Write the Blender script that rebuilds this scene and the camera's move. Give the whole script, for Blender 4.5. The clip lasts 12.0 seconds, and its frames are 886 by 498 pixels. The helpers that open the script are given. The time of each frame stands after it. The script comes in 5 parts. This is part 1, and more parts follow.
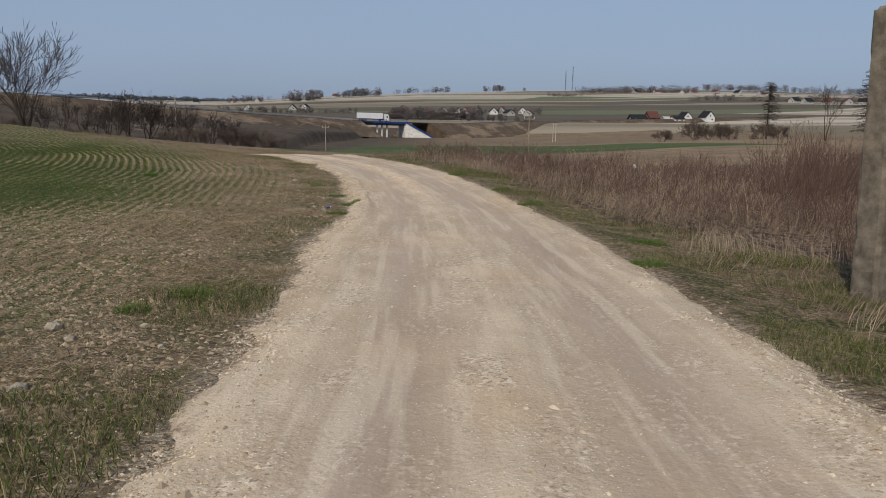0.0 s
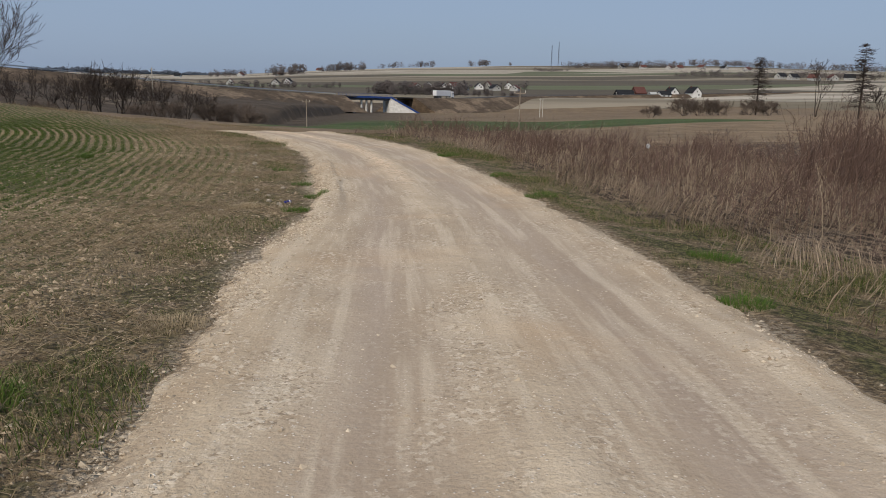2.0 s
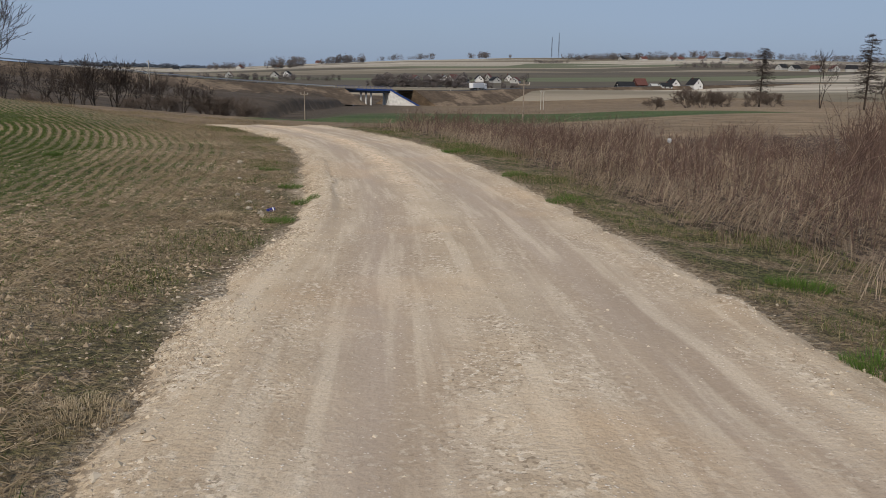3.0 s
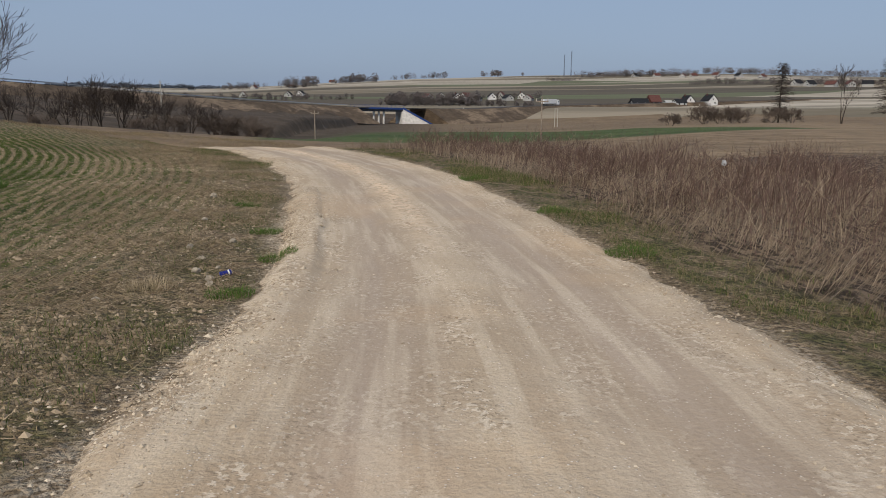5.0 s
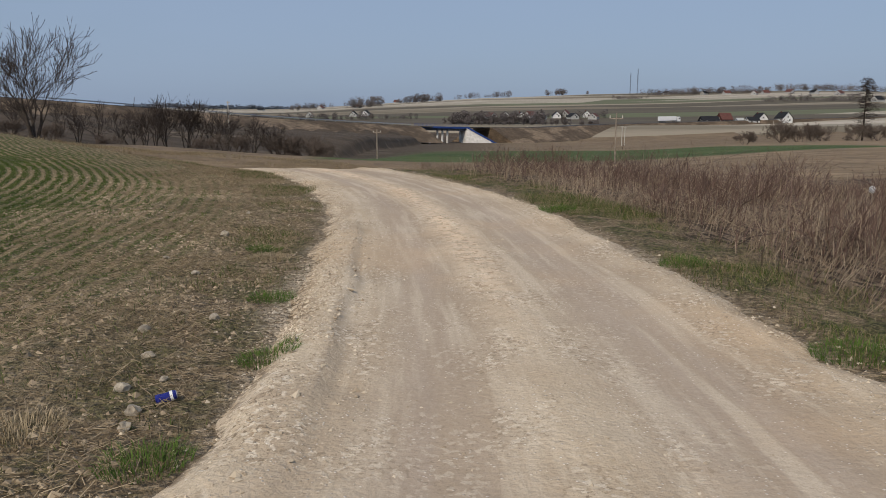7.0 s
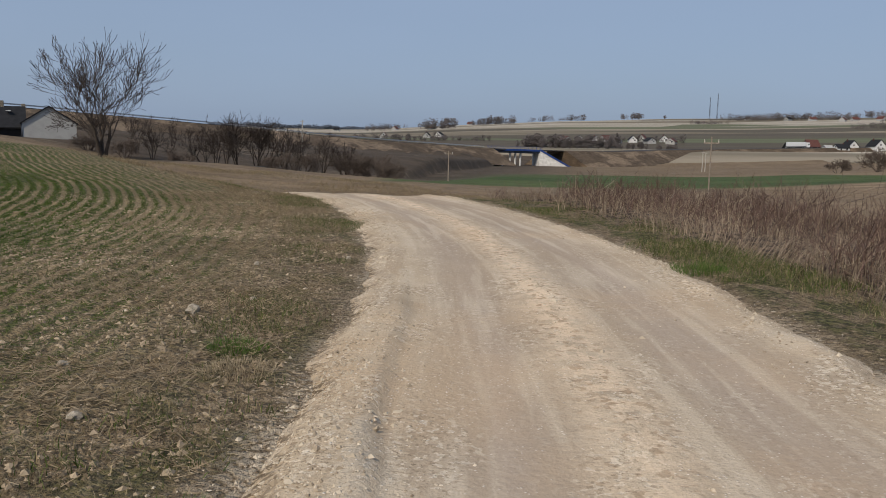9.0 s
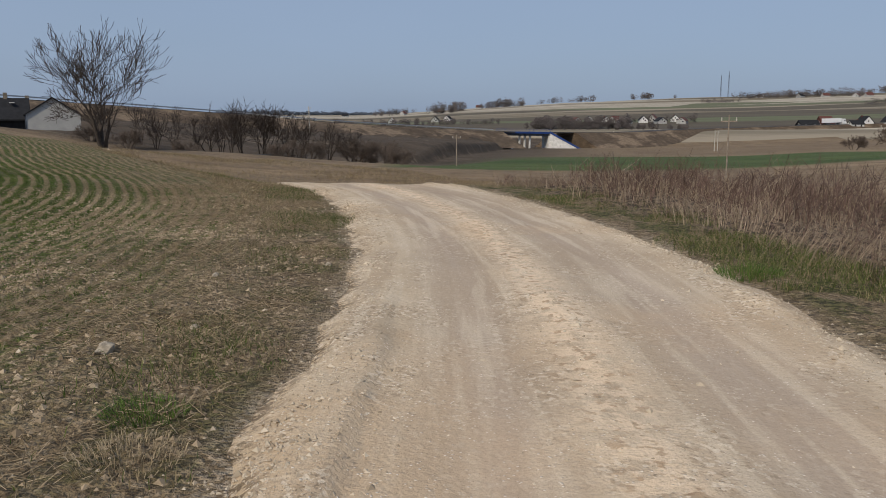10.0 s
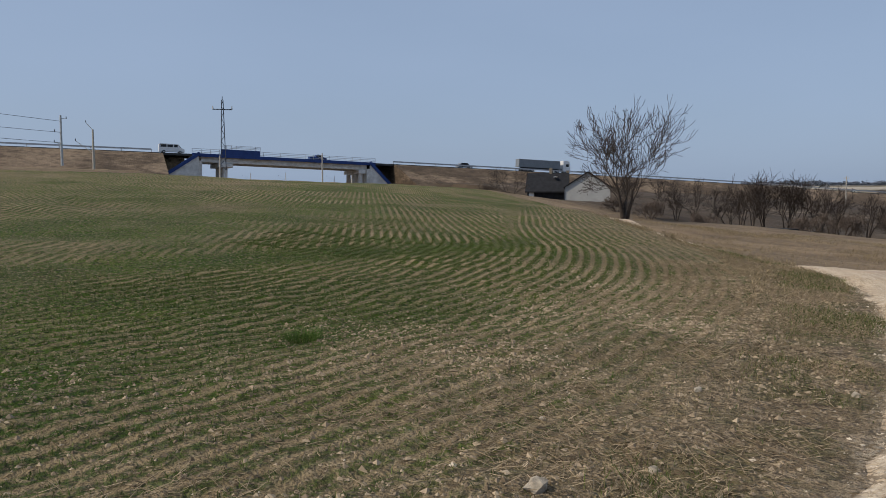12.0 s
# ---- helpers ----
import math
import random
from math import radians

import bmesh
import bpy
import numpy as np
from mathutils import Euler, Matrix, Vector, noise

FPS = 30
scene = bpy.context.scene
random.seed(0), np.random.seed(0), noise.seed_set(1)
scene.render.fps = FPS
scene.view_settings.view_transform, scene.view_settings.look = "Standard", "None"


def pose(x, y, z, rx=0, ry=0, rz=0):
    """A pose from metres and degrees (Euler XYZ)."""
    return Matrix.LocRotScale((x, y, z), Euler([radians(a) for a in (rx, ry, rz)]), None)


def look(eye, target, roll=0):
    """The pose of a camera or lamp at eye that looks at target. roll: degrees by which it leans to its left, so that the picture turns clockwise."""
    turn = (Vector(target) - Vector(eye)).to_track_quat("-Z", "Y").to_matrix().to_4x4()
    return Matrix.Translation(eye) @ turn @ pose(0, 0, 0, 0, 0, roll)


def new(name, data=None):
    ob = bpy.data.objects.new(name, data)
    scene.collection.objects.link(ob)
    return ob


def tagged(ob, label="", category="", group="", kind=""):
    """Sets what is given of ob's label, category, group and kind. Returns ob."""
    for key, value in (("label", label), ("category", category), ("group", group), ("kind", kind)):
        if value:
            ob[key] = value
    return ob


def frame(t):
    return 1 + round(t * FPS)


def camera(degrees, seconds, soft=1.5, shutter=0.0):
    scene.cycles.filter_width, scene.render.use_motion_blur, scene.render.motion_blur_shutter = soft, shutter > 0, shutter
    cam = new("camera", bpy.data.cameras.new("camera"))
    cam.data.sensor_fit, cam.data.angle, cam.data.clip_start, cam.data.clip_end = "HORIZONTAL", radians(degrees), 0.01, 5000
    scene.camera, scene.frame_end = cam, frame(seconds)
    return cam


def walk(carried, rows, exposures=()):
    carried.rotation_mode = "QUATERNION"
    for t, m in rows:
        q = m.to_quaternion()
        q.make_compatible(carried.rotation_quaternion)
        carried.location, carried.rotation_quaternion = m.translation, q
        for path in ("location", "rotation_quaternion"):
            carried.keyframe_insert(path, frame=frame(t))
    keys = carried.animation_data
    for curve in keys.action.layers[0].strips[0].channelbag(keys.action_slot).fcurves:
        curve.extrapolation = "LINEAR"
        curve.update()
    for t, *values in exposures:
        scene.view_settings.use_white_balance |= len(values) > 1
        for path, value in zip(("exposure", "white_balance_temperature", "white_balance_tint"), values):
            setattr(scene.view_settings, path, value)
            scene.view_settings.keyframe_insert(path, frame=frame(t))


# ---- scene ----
# The camera is carried by hand down the gravel road, then turns left to the field.
cam = camera(60.83, 12.0, soft=0.75)
PATH = [
    (0.0, pose(-0.000, -0.000, 1.588, 79.936, -0.787, -1.392)),
    (0.5, pose(-0.012, 0.753, 1.550, 79.219, -1.142, -1.895)),
    (1.0, pose(0.007, 1.570, 1.530, 78.613, -1.484, -2.140)),
    (1.5, pose(-0.001, 2.467, 1.510, 78.352, -1.041, -2.282)),
    (2.0, pose(0.007, 3.378, 1.482, 78.122, -0.937, -2.497)),
    (2.5, pose(-0.038, 4.304, 1.449, 77.831, -0.774, -2.329)),
    (3.0, pose(-0.047, 5.225, 1.419, 77.574, -0.773, -2.518)),
    (5.0, pose(-0.015, 8.368, 1.347, 78.898, -0.333, -1.569)),
    (5.5, pose(-0.040, 9.207, 1.325, 78.836, -0.694, -1.898)),
    (6.0, pose(-0.073, 10.004, 1.319, 79.574, -0.766, -1.607)),
    (6.5, pose(-0.118, 10.833, 1.293, 80.936, -0.322, 1.135)),
    (7.0, pose(-0.155, 11.738, 1.221, 80.297, -0.044, 3.179)),
    (7.5, pose(-0.275, 12.867, 1.135, 80.187, -1.166, 4.257)),
    (9.5, pose(-0.678, 16.589, 1.162, 82.240, -0.399, 9.434)),
    (10.0, pose(-0.703, 17.357, 1.138, 80.698, 0.173, 9.299)),
    (10.5, pose(-0.732, 17.935, 1.177, 80.333, 0.345, 10.190)),
    (11.0, pose(-0.845, 18.368, 1.233, 84.602, 0.001, 19.037)),
    (11.5, pose(-1.044, 18.640, 1.225, 85.918, -0.103, 40.712)),
    (12.0, pose(-1.137, 18.716, 1.226, 86.081, 0.004, 47.259)),
]
walk(cam, PATH, [(0.0, 0.0), (10.5, 0.0), (11.5, 0.10), (12.0, 0.12)])


# ---- world, sun, exposure ----
SUN_TURN, SUN_HIGH = radians(206), radians(44)
world = bpy.data.worlds.new("sky")
scene.world = world
world.use_nodes = True
wn, wl = world.node_tree.nodes, world.node_tree.links
sky = wn.new("ShaderNodeTexSky")
sky.sky_type = "NISHITA"
sky.sun_disc = False
sky.sun_elevation, sky.sun_rotation = SUN_HIGH, SUN_TURN
sky.air_density, sky.dust_density, sky.ozone_density, sky.altitude = 1.0, 3.0, 3.0, 200
veil = wn.new("ShaderNodeMix")
veil.data_type = "RGBA"
veil.inputs["Factor"].default_value = 0.72
haze = wn.new("ShaderNodeTexNoise")
haze.inputs["Scale"].default_value, haze.inputs["Detail"].default_value = 2.2, 4.0
haze_map = wn.new("ShaderNodeMapping")
haze_map.inputs["Scale"].default_value = (1, 1, 3.5)
haze_fit = wn.new("ShaderNodeMapRange")
haze_fit.inputs["To Min"].default_value, haze_fit.inputs["To Max"].default_value = 0.58, 0.86
wl.new(wn.new("ShaderNodeTexCoord").outputs["Generated"], haze_map.inputs["Vector"])
wl.new(haze_map.outputs["Vector"], haze.inputs["Vector"])
wl.new(haze.outputs["Fac"], haze_fit.inputs["Value"])
wl.new(haze_fit.outputs["Result"], veil.inputs["Factor"])
wl.new(sky.outputs["Color"], veil.inputs["A"])
veil.inputs["B"].default_value = (3.75, 4.85, 6.8, 1)
wl.new(veil.outputs["Result"], wn["Background"].inputs["Color"])
wn["Background"].inputs["Strength"].default_value = 0.085

sun = new("sun", bpy.data.lights.new("sun", "SUN"))
sun.data.energy, sun.data.angle, sun.data.color = 2.9, radians(4), (1.0, 0.885, 0.735)
sun.matrix_world = look((0, 0, 50), (0 - 50 * math.sin(SUN_TURN) / math.tan(SUN_HIGH),
                                     0 - 50 * math.cos(SUN_TURN) / math.tan(SUN_HIGH), 0))
scene.view_settings.exposure = 0.0


# ---- materials ----
class Nodes:
    """A small helper to write node materials in few lines."""

    def __init__(self, name, rough=0.9):
        self.mat = bpy.data.materials.new(name)
        self.mat.use_nodes = True
        self.tree = self.mat.node_tree
        self.bsdf = self.tree.nodes["Principled BSDF"]
        self.bsdf.inputs["Roughness"].default_value = rough
        self.bsdf.inputs["Specular IOR Level"].default_value = 0.25
        self.place = self.tree.nodes.new("ShaderNodeNewGeometry").outputs["Position"]

    def node(self, kind, **given):
        n = self.tree.nodes.new(kind)
        for k, v in given.items():
            n.inputs[k.replace("_", " ")].default_value = v
        return n

    def link(self, a, b):
        self.tree.links.new(a, b)

    def scaled(self, sx, sy, sz, turn=0.0, place=None):
        n = self.node("ShaderNodeMapping")
        n.inputs["Scale"].default_value = (sx, sy, sz)
        n.inputs["Rotation"].default_value = (0, 0, turn)
        self.link(place or self.place, n.inputs["Vector"])
        return n.outputs["Vector"]

    def noise(self, scale, detail=4, rough=0.6, place=None, lo=0.35, hi=0.65):
        n = self.node("ShaderNodeTexNoise", Scale=scale, Detail=detail, Roughness=rough)
        self.link(place or self.place, n.inputs["Vector"])
        return self.span(n.outputs["Fac"], lo, hi)

    def crisp(self, scale, lo=0.49, hi=0.57, place=None):
        """Patches of one size with clear edges."""
        return self.noise(scale, 2, 0.5, place, lo, hi)

    def span(self, value, lo, hi, a=0.0, b=1.0):
        n = self.node("ShaderNodeMapRange")
        n.inputs["From Min"].default_value, n.inputs["From Max"].default_value = lo, hi
        n.inputs["To Min"].default_value, n.inputs["To Max"].default_value = a, b
        self.link(value, n.inputs["Value"])
        return n.outputs["Result"]

    def spots(self, scale, lo, hi, place=None):
        n = self.node("ShaderNodeTexVoronoi", Scale=scale)
        self.link(place or self.place, n.inputs["Vector"])
        return self.span(n.outputs["Distance"], lo, hi, 1.0, 0.0), n.outputs["Color"]

    def math(self, op, a, b=0.0):
        n = self.tree.nodes.new("ShaderNodeMath")
        n.operation = op
        for i, v in enumerate((a, b)):
            if isinstance(v, (int, float)):
                n.inputs[i].default_value = v
            else:
                self.link(v, n.inputs[i])
        return n.outputs[0]

    def mix(self, f, a, b):
        n = self.tree.nodes.new("ShaderNodeMix")
        n.data_type = "RGBA"
        for key, v in (("Factor", f), ("A", a), ("B", b)):
            if isinstance(v, (int, float)):
                n.inputs[key].default_value = v
            elif isinstance(v, tuple):
                n.inputs[key].default_value = (*v, 1)
            else:
                self.link(v, n.inputs[key])
        return n.outputs["Result"]

    def attr(self, name):
        n = self.tree.nodes.new("ShaderNodeAttribute")
        n.attribute_name = name
        return n.outputs["Fac"]

    def rand(self):
        return self.tree.nodes.new("ShaderNodeObjectInfo").outputs["Random"]

    def island(self):
        return self.tree.nodes.new("ShaderNodeNewGeometry").outputs["Random Per Island"]

    def done(self, colour, height=None, depth=0.02, strength=0.6):
        if isinstance(colour, tuple):
            self.bsdf.inputs["Base Color"].default_value = (*colour, 1)
        else:
            self.link(colour, self.bsdf.inputs["Base Color"])
        if height is not None:
            b = self.node("ShaderNodeBump", Strength=strength, Distance=depth)
            self.link(height, b.inputs["Height"])
            self.link(b.outputs["Normal"], self.bsdf.inputs["Normal"])
        return self.mat


def plain(name, colour, rough=0.7, vary=0.25, scale=3.0, metal=0.0, depth=0.003):
    """A surface of one colour with stains at two scales and a fine relief."""
    m = Nodes(name, rough)
    m.bsdf.inputs["Metallic"].default_value = metal
    dark = tuple(c * (1 - vary) for c in colour)
    lite = tuple(min(1.0, c * (1 + vary * 0.6)) for c in colour)
    c = m.mix(m.noise(scale), dark, lite)
    c = m.mix(m.math("MULTIPLY", m.noise(scale * 9), 0.35), c, dark)
    return m.done(c, m.noise(scale * 20), depth, 0.5)


def tufted(name, dark, lite, rough=0.8):
    """Blades and stems: each island has its own shade."""
    m = Nodes(name, rough)
    c = m.mix(m.island(), dark, lite)
    c = m.mix(m.math("MULTIPLY", m.noise(0.6, 3), 0.5), c, tuple(0.5 * (a + b) * 0.75 for a, b in zip(dark, lite)))
    return m.done(c)


def gravel_surface():
    m = Nodes("pale_gravel", 0.95)
    u, s = m.attr("across"), m.attr("along")
    vec = m.tree.nodes.new("ShaderNodeCombineXYZ")
    m.link(u, vec.inputs[0])
    m.link(m.math("MULTIPLY", s, 0.06), vec.inputs[1])
    flow = vec.outputs[0]
    rut = m.attr("rut")
    loose = m.math("SUBTRACT", 1.0, m.math("MULTIPLY", rut, 0.7))
    c = m.mix(m.noise(0.9, 6), (0.440, 0.343, 0.234), (0.595, 0.489, 0.356))
    # compacted wheel tracks are greyer and smoother than the loose ridges
    wheel = m.mix(m.noise(1.6, 5, place=flow), (0.295, 0.227, 0.170), (0.415, 0.334, 0.261))
    c = m.mix(m.math("MULTIPLY", rut, 0.9), c, wheel)
    # soft streaks along the way of the wheels, at two widths
    c = m.mix(m.math("MULTIPLY", m.noise(2.4, 4, 0.55, flow, 0.46, 0.60), 0.55), c, (0.385, 0.298, 0.208))
    c = m.mix(m.math("MULTIPLY", m.noise(5.0, 4, 0.55, flow, 0.50, 0.62), 0.45), c, (0.640, 0.544, 0.416))
    # ochre soil showing through in patches, and darker worn hollows
    c = m.mix(m.math("MULTIPLY", m.noise(0.33, 6, lo=0.52, hi=0.64), 0.35), c, (0.540, 0.375, 0.225))
    damp = m.noise(0.75, 7, 0.65, m.scaled(1, 0.35, 1), 0.53, 0.64)
    c = m.mix(m.math("MULTIPLY", damp, 0.40), c, (0.370, 0.288, 0.205))
    # crumbs and small hollows: broken patches of light and dark
    patchy = m.math("MULTIPLY", loose, m.noise(2.2, 4, 0.6, m.scaled(1, 0.5, 1), 0.48, 0.60))
    crumb = m.crisp(13, 0.55, 0.62)
    c = m.mix(m.math("MULTIPLY", m.math("MULTIPLY", crumb, patchy), 0.55), c, (0.300, 0.225, 0.148))
    lump = m.crisp(19, 0.55, 0.61, m.scaled(1, 1, 1, 1.1))
    c = m.mix(m.math("MULTIPLY", m.math("MULTIPLY", lump, m.span(patchy, 0, 1, 0.12, 1)), 0.6), c, (0.770, 0.680, 0.545))
    stone, _ = m.spots(30, 0.12, 0.24)
    stones = m.math("MULTIPLY", m.math("MULTIPLY", stone, m.noise(7, 4, lo=0.50, hi=0.56)), m.span(loose, 0, 1, 0.3, 1))
    c = m.mix(m.math("MULTIPLY", stones, 0.9), c, (0.850, 0.790, 0.690))
    dark = m.math("MULTIPLY", m.crisp(34, 0.58, 0.64), m.span(patchy, 0, 1, 0.12, 1))
    c = m.mix(m.math("MULTIPLY", dark, 0.8), c, (0.200, 0.148, 0.095))
    fine = m.crisp(80, 0.52, 0.62)
    c = m.mix(m.math("MULTIPLY", fine, 0.28), c, (0.330, 0.255, 0.175))
    # loose ochre rubble on the crown between the wheels
    ridge = m.math("MULTIPLY", m.attr("ridge"), m.noise(6, 7, 0.75, lo=0.40, hi=0.54))
    c = m.mix(m.math("MULTIPLY", ridge, 0.75), c, m.mix(crumb, (0.740, 0.575, 0.405), (0.400, 0.265, 0.158)))
    # soil and dead grass creeping in at the edges
    creep = m.math("MULTIPLY", m.attr("edge"), m.noise(5, 8, 0.75, lo=0.44, hi=0.52))
    c = m.mix(creep, c, m.mix(m.crisp(22), (0.110, 0.075, 0.042), (0.430, 0.325, 0.205)))
    high = m.math("ADD", m.math("MULTIPLY", stones, 1.2), m.math("ADD", m.math("MULTIPLY", m.noise(30, 4), 0.7), m.math("MULTIPLY", m.noise(7, 5), 0.6)))
    return m.done(c, m.math("MULTIPLY", high, m.span(loose, 0, 1, 0.2, 1)), 0.013, 0.6)


def field_surface():
    """Near ground: sown rows on the left, ragged verges, dry litter on the right, all by where it lies."""
    m = Nodes("sown_field_and_verges", 0.97)
    soil = m.mix(m.noise(1.3, 7, 0.65), (0.150, 0.106, 0.060), (0.300, 0.222, 0.130))
    soil = m.mix(m.math("MULTIPLY", m.noise(0.22, 4), 0.5), soil, (0.245, 0.175, 0.098))
    # broken clods, sunlit crumbs and shaded gaps painted in, and chopped straw
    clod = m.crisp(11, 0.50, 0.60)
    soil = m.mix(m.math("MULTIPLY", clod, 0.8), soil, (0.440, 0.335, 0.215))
    straw = m.noise(55, 4, place=m.scaled(1, 0.25, 1, 0.6), lo=0.50, hi=0.62)
    soil = m.mix(m.math("MULTIPLY", straw, 0.5), soil, (0.41, 0.315, 0.190))
    speck, _ = m.spots(40, 0.10, 0.30)
    soil = m.mix(m.math("MULTIPLY", m.math("MULTIPLY", speck, m.noise(9, 4, lo=0.46, hi=0.56)), 0.85), soil, (0.54, 0.44, 0.315))
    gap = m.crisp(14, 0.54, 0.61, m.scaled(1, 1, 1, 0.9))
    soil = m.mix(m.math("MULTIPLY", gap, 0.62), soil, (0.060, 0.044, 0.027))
    # small pits, their shade painted as near-black spots
    pit_shade = m.crisp(30, 0.54, 0.61)
    soil = m.mix(m.math("MULTIPLY", pit_shade, 0.5), soil, (0.062, 0.041, 0.025))
    # green of the young crop, in rows, thick or thin in patches
    row = m.attr("row")
    wave = m.node("ShaderNodeMath")
    wave.operation = "SINE"
    m.link(m.math("ADD", row, m.math("MULTIPLY", m.noise(0.9, 3, lo=0, hi=1), 1.0)), wave.inputs[0])
    line = m.math("MAXIMUM", m.span(wave.outputs[0], -0.85, 0.15), m.math("MULTIPLY", m.noise(0.085, 4, lo=0.56, hi=0.44), m.span(m.attr("crop"), 0.9, 1.0)))
    line = m.math("MAXIMUM", line, m.attr("lush"))
    thick = m.math("MULTIPLY", m.attr("crop"), m.noise(0.13, 5, lo=0.24, hi=0.50))
    thick = m.math("MAXIMUM", thick, m.math("MULTIPLY", m.attr("lush"), 0.9))
    blade = m.crisp(18, 0.42, 0.52)
    bare = m.mix(m.noise(0.5), (0.235, 0.178, 0.090), (0.400, 0.306, 0.172))
    # the same painted shade of the pits on the bare lines
    bare = m.mix(m.math("MULTIPLY", pit_shade, 0.6), bare, (0.080, 0.058, 0.032))
    soil2 = m.mix(m.math("MULTIPLY", m.math("SUBTRACT", 1.0, line), m.attr("crop")), soil, bare)
    green = m.mix(m.noise(0.4, 5), (0.034, 0.078, 0.002), (0.074, 0.124, 0.006))
    # dark pits among the blades: their shade is mixed into the green
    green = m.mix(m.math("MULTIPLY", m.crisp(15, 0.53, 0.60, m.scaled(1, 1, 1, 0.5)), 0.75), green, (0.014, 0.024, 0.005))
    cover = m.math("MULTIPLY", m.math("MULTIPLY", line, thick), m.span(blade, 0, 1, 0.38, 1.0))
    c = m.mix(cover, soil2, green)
    # verge grass
    vg = m.math("MULTIPLY", m.attr("verge"), m.noise(1.8, 5, 0.6, lo=0.45, hi=0.54))
    c = m.mix(m.math("MULTIPLY", vg, 0.85), c, m.mix(m.crisp(18, 0.44, 0.58), (0.030, 0.038, 0.010), (0.165, 0.160, 0.055)))
    # dead litter below the weeds
    c = m.mix(m.math("MULTIPLY", m.attr("weed"), 0.92), c,
              m.mix(m.noise(9, 3, 0.6, m.scaled(1, 0.4, 1, 0.4), 0.44, 0.58), (0.050, 0.034, 0.025), (0.290, 0.212, 0.145)))
    # gravel strewn from the road
    stone = m.crisp(22, 0.40, 0.54)
    g = m.math("MULTIPLY", m.attr("shoulder"), m.noise(4.5, 8, 0.75, lo=0.36, hi=0.46))
    c = m.mix(m.math("MULTIPLY", g, 0.95), c, m.mix(stone, (0.230, 0.168, 0.105), (0.560, 0.465, 0.345)))
    high = m.math("ADD", m.math("MULTIPLY", clod, 0.8), m.math("ADD", m.noise(30, 5), m.math("MULTIPLY", line, 0.18)))
    return m.done(c, high, 0.055, 0.82)


def valley_surface():
    """Middle distance: a green strip, ploughed brown and stubble fields side by side."""
    m = Nodes("valley_fields", 0.97)
    brown = m.mix(m.noise(0.05, 5), (0.150, 0.102, 0.062), (0.235, 0.170, 0.105))
    streak = m.noise(0.35, 4, place=m.scaled(0.12, 1, 1, radians(4)), lo=0.4, hi=0.62)
    brown = m.mix(m.math("MULTIPLY", streak, 0.6), brown, (0.30, 0.225, 0.140))
    brown = m.mix(m.math("MULTIPLY", m.noise(2.5, 5), 0.4), brown, (0.12, 0.085, 0.055))
    pale = m.mix(m.noise(0.25, 4, place=m.scaled(0.2, 1, 1, radians(-14))), (0.225, 0.160, 0.098), (0.325, 0.240, 0.152))
    pale = m.mix(m.math("MULTIPLY", m.noise(0.9, 6, rough=0.7, place=m.scaled(0.35, 1, 1, radians(-14)), lo=0.5, hi=0.62), 0.5), pale, (0.120, 0.090, 0.052))
    c = m.mix(m.attr("tilled"), brown, pale)
    g = m.mix(m.noise(0.12, 5, place=m.scaled(0.25, 1, 1, radians(-6))), (0.040, 0.078, 0.018), (0.088, 0.118, 0.036))
    c = m.mix(m.attr("sown"), c, g)
    c = m.mix(m.attr("slope"), c, m.mix(m.noise(0.22, 6, place=m.scaled(0.35, 1, 1, radians(-28))), (0.046, 0.035, 0.025), (0.098, 0.072, 0.050)))
    band = m.noise(0.16, 5, place=m.scaled(0.12, 1, 2.2, radians(-28)), lo=0.6, hi=0.72)
    c = m.mix(m.math("MULTIPLY", m.math("MULTIPLY", band, m.attr("slope")), 0.5), c, (0.34, 0.27, 0.185))
    rough = m.noise(0.55, 8, 0.75, m.scaled(0.4, 1, 1, radians(-20)), 0.46, 0.60)
    c = m.mix(m.math("MULTIPLY", rough, 0.45), c, (0.060, 0.046, 0.030))
    return m.done(c, m.noise(1.2, 6), 0.25, 0.7)


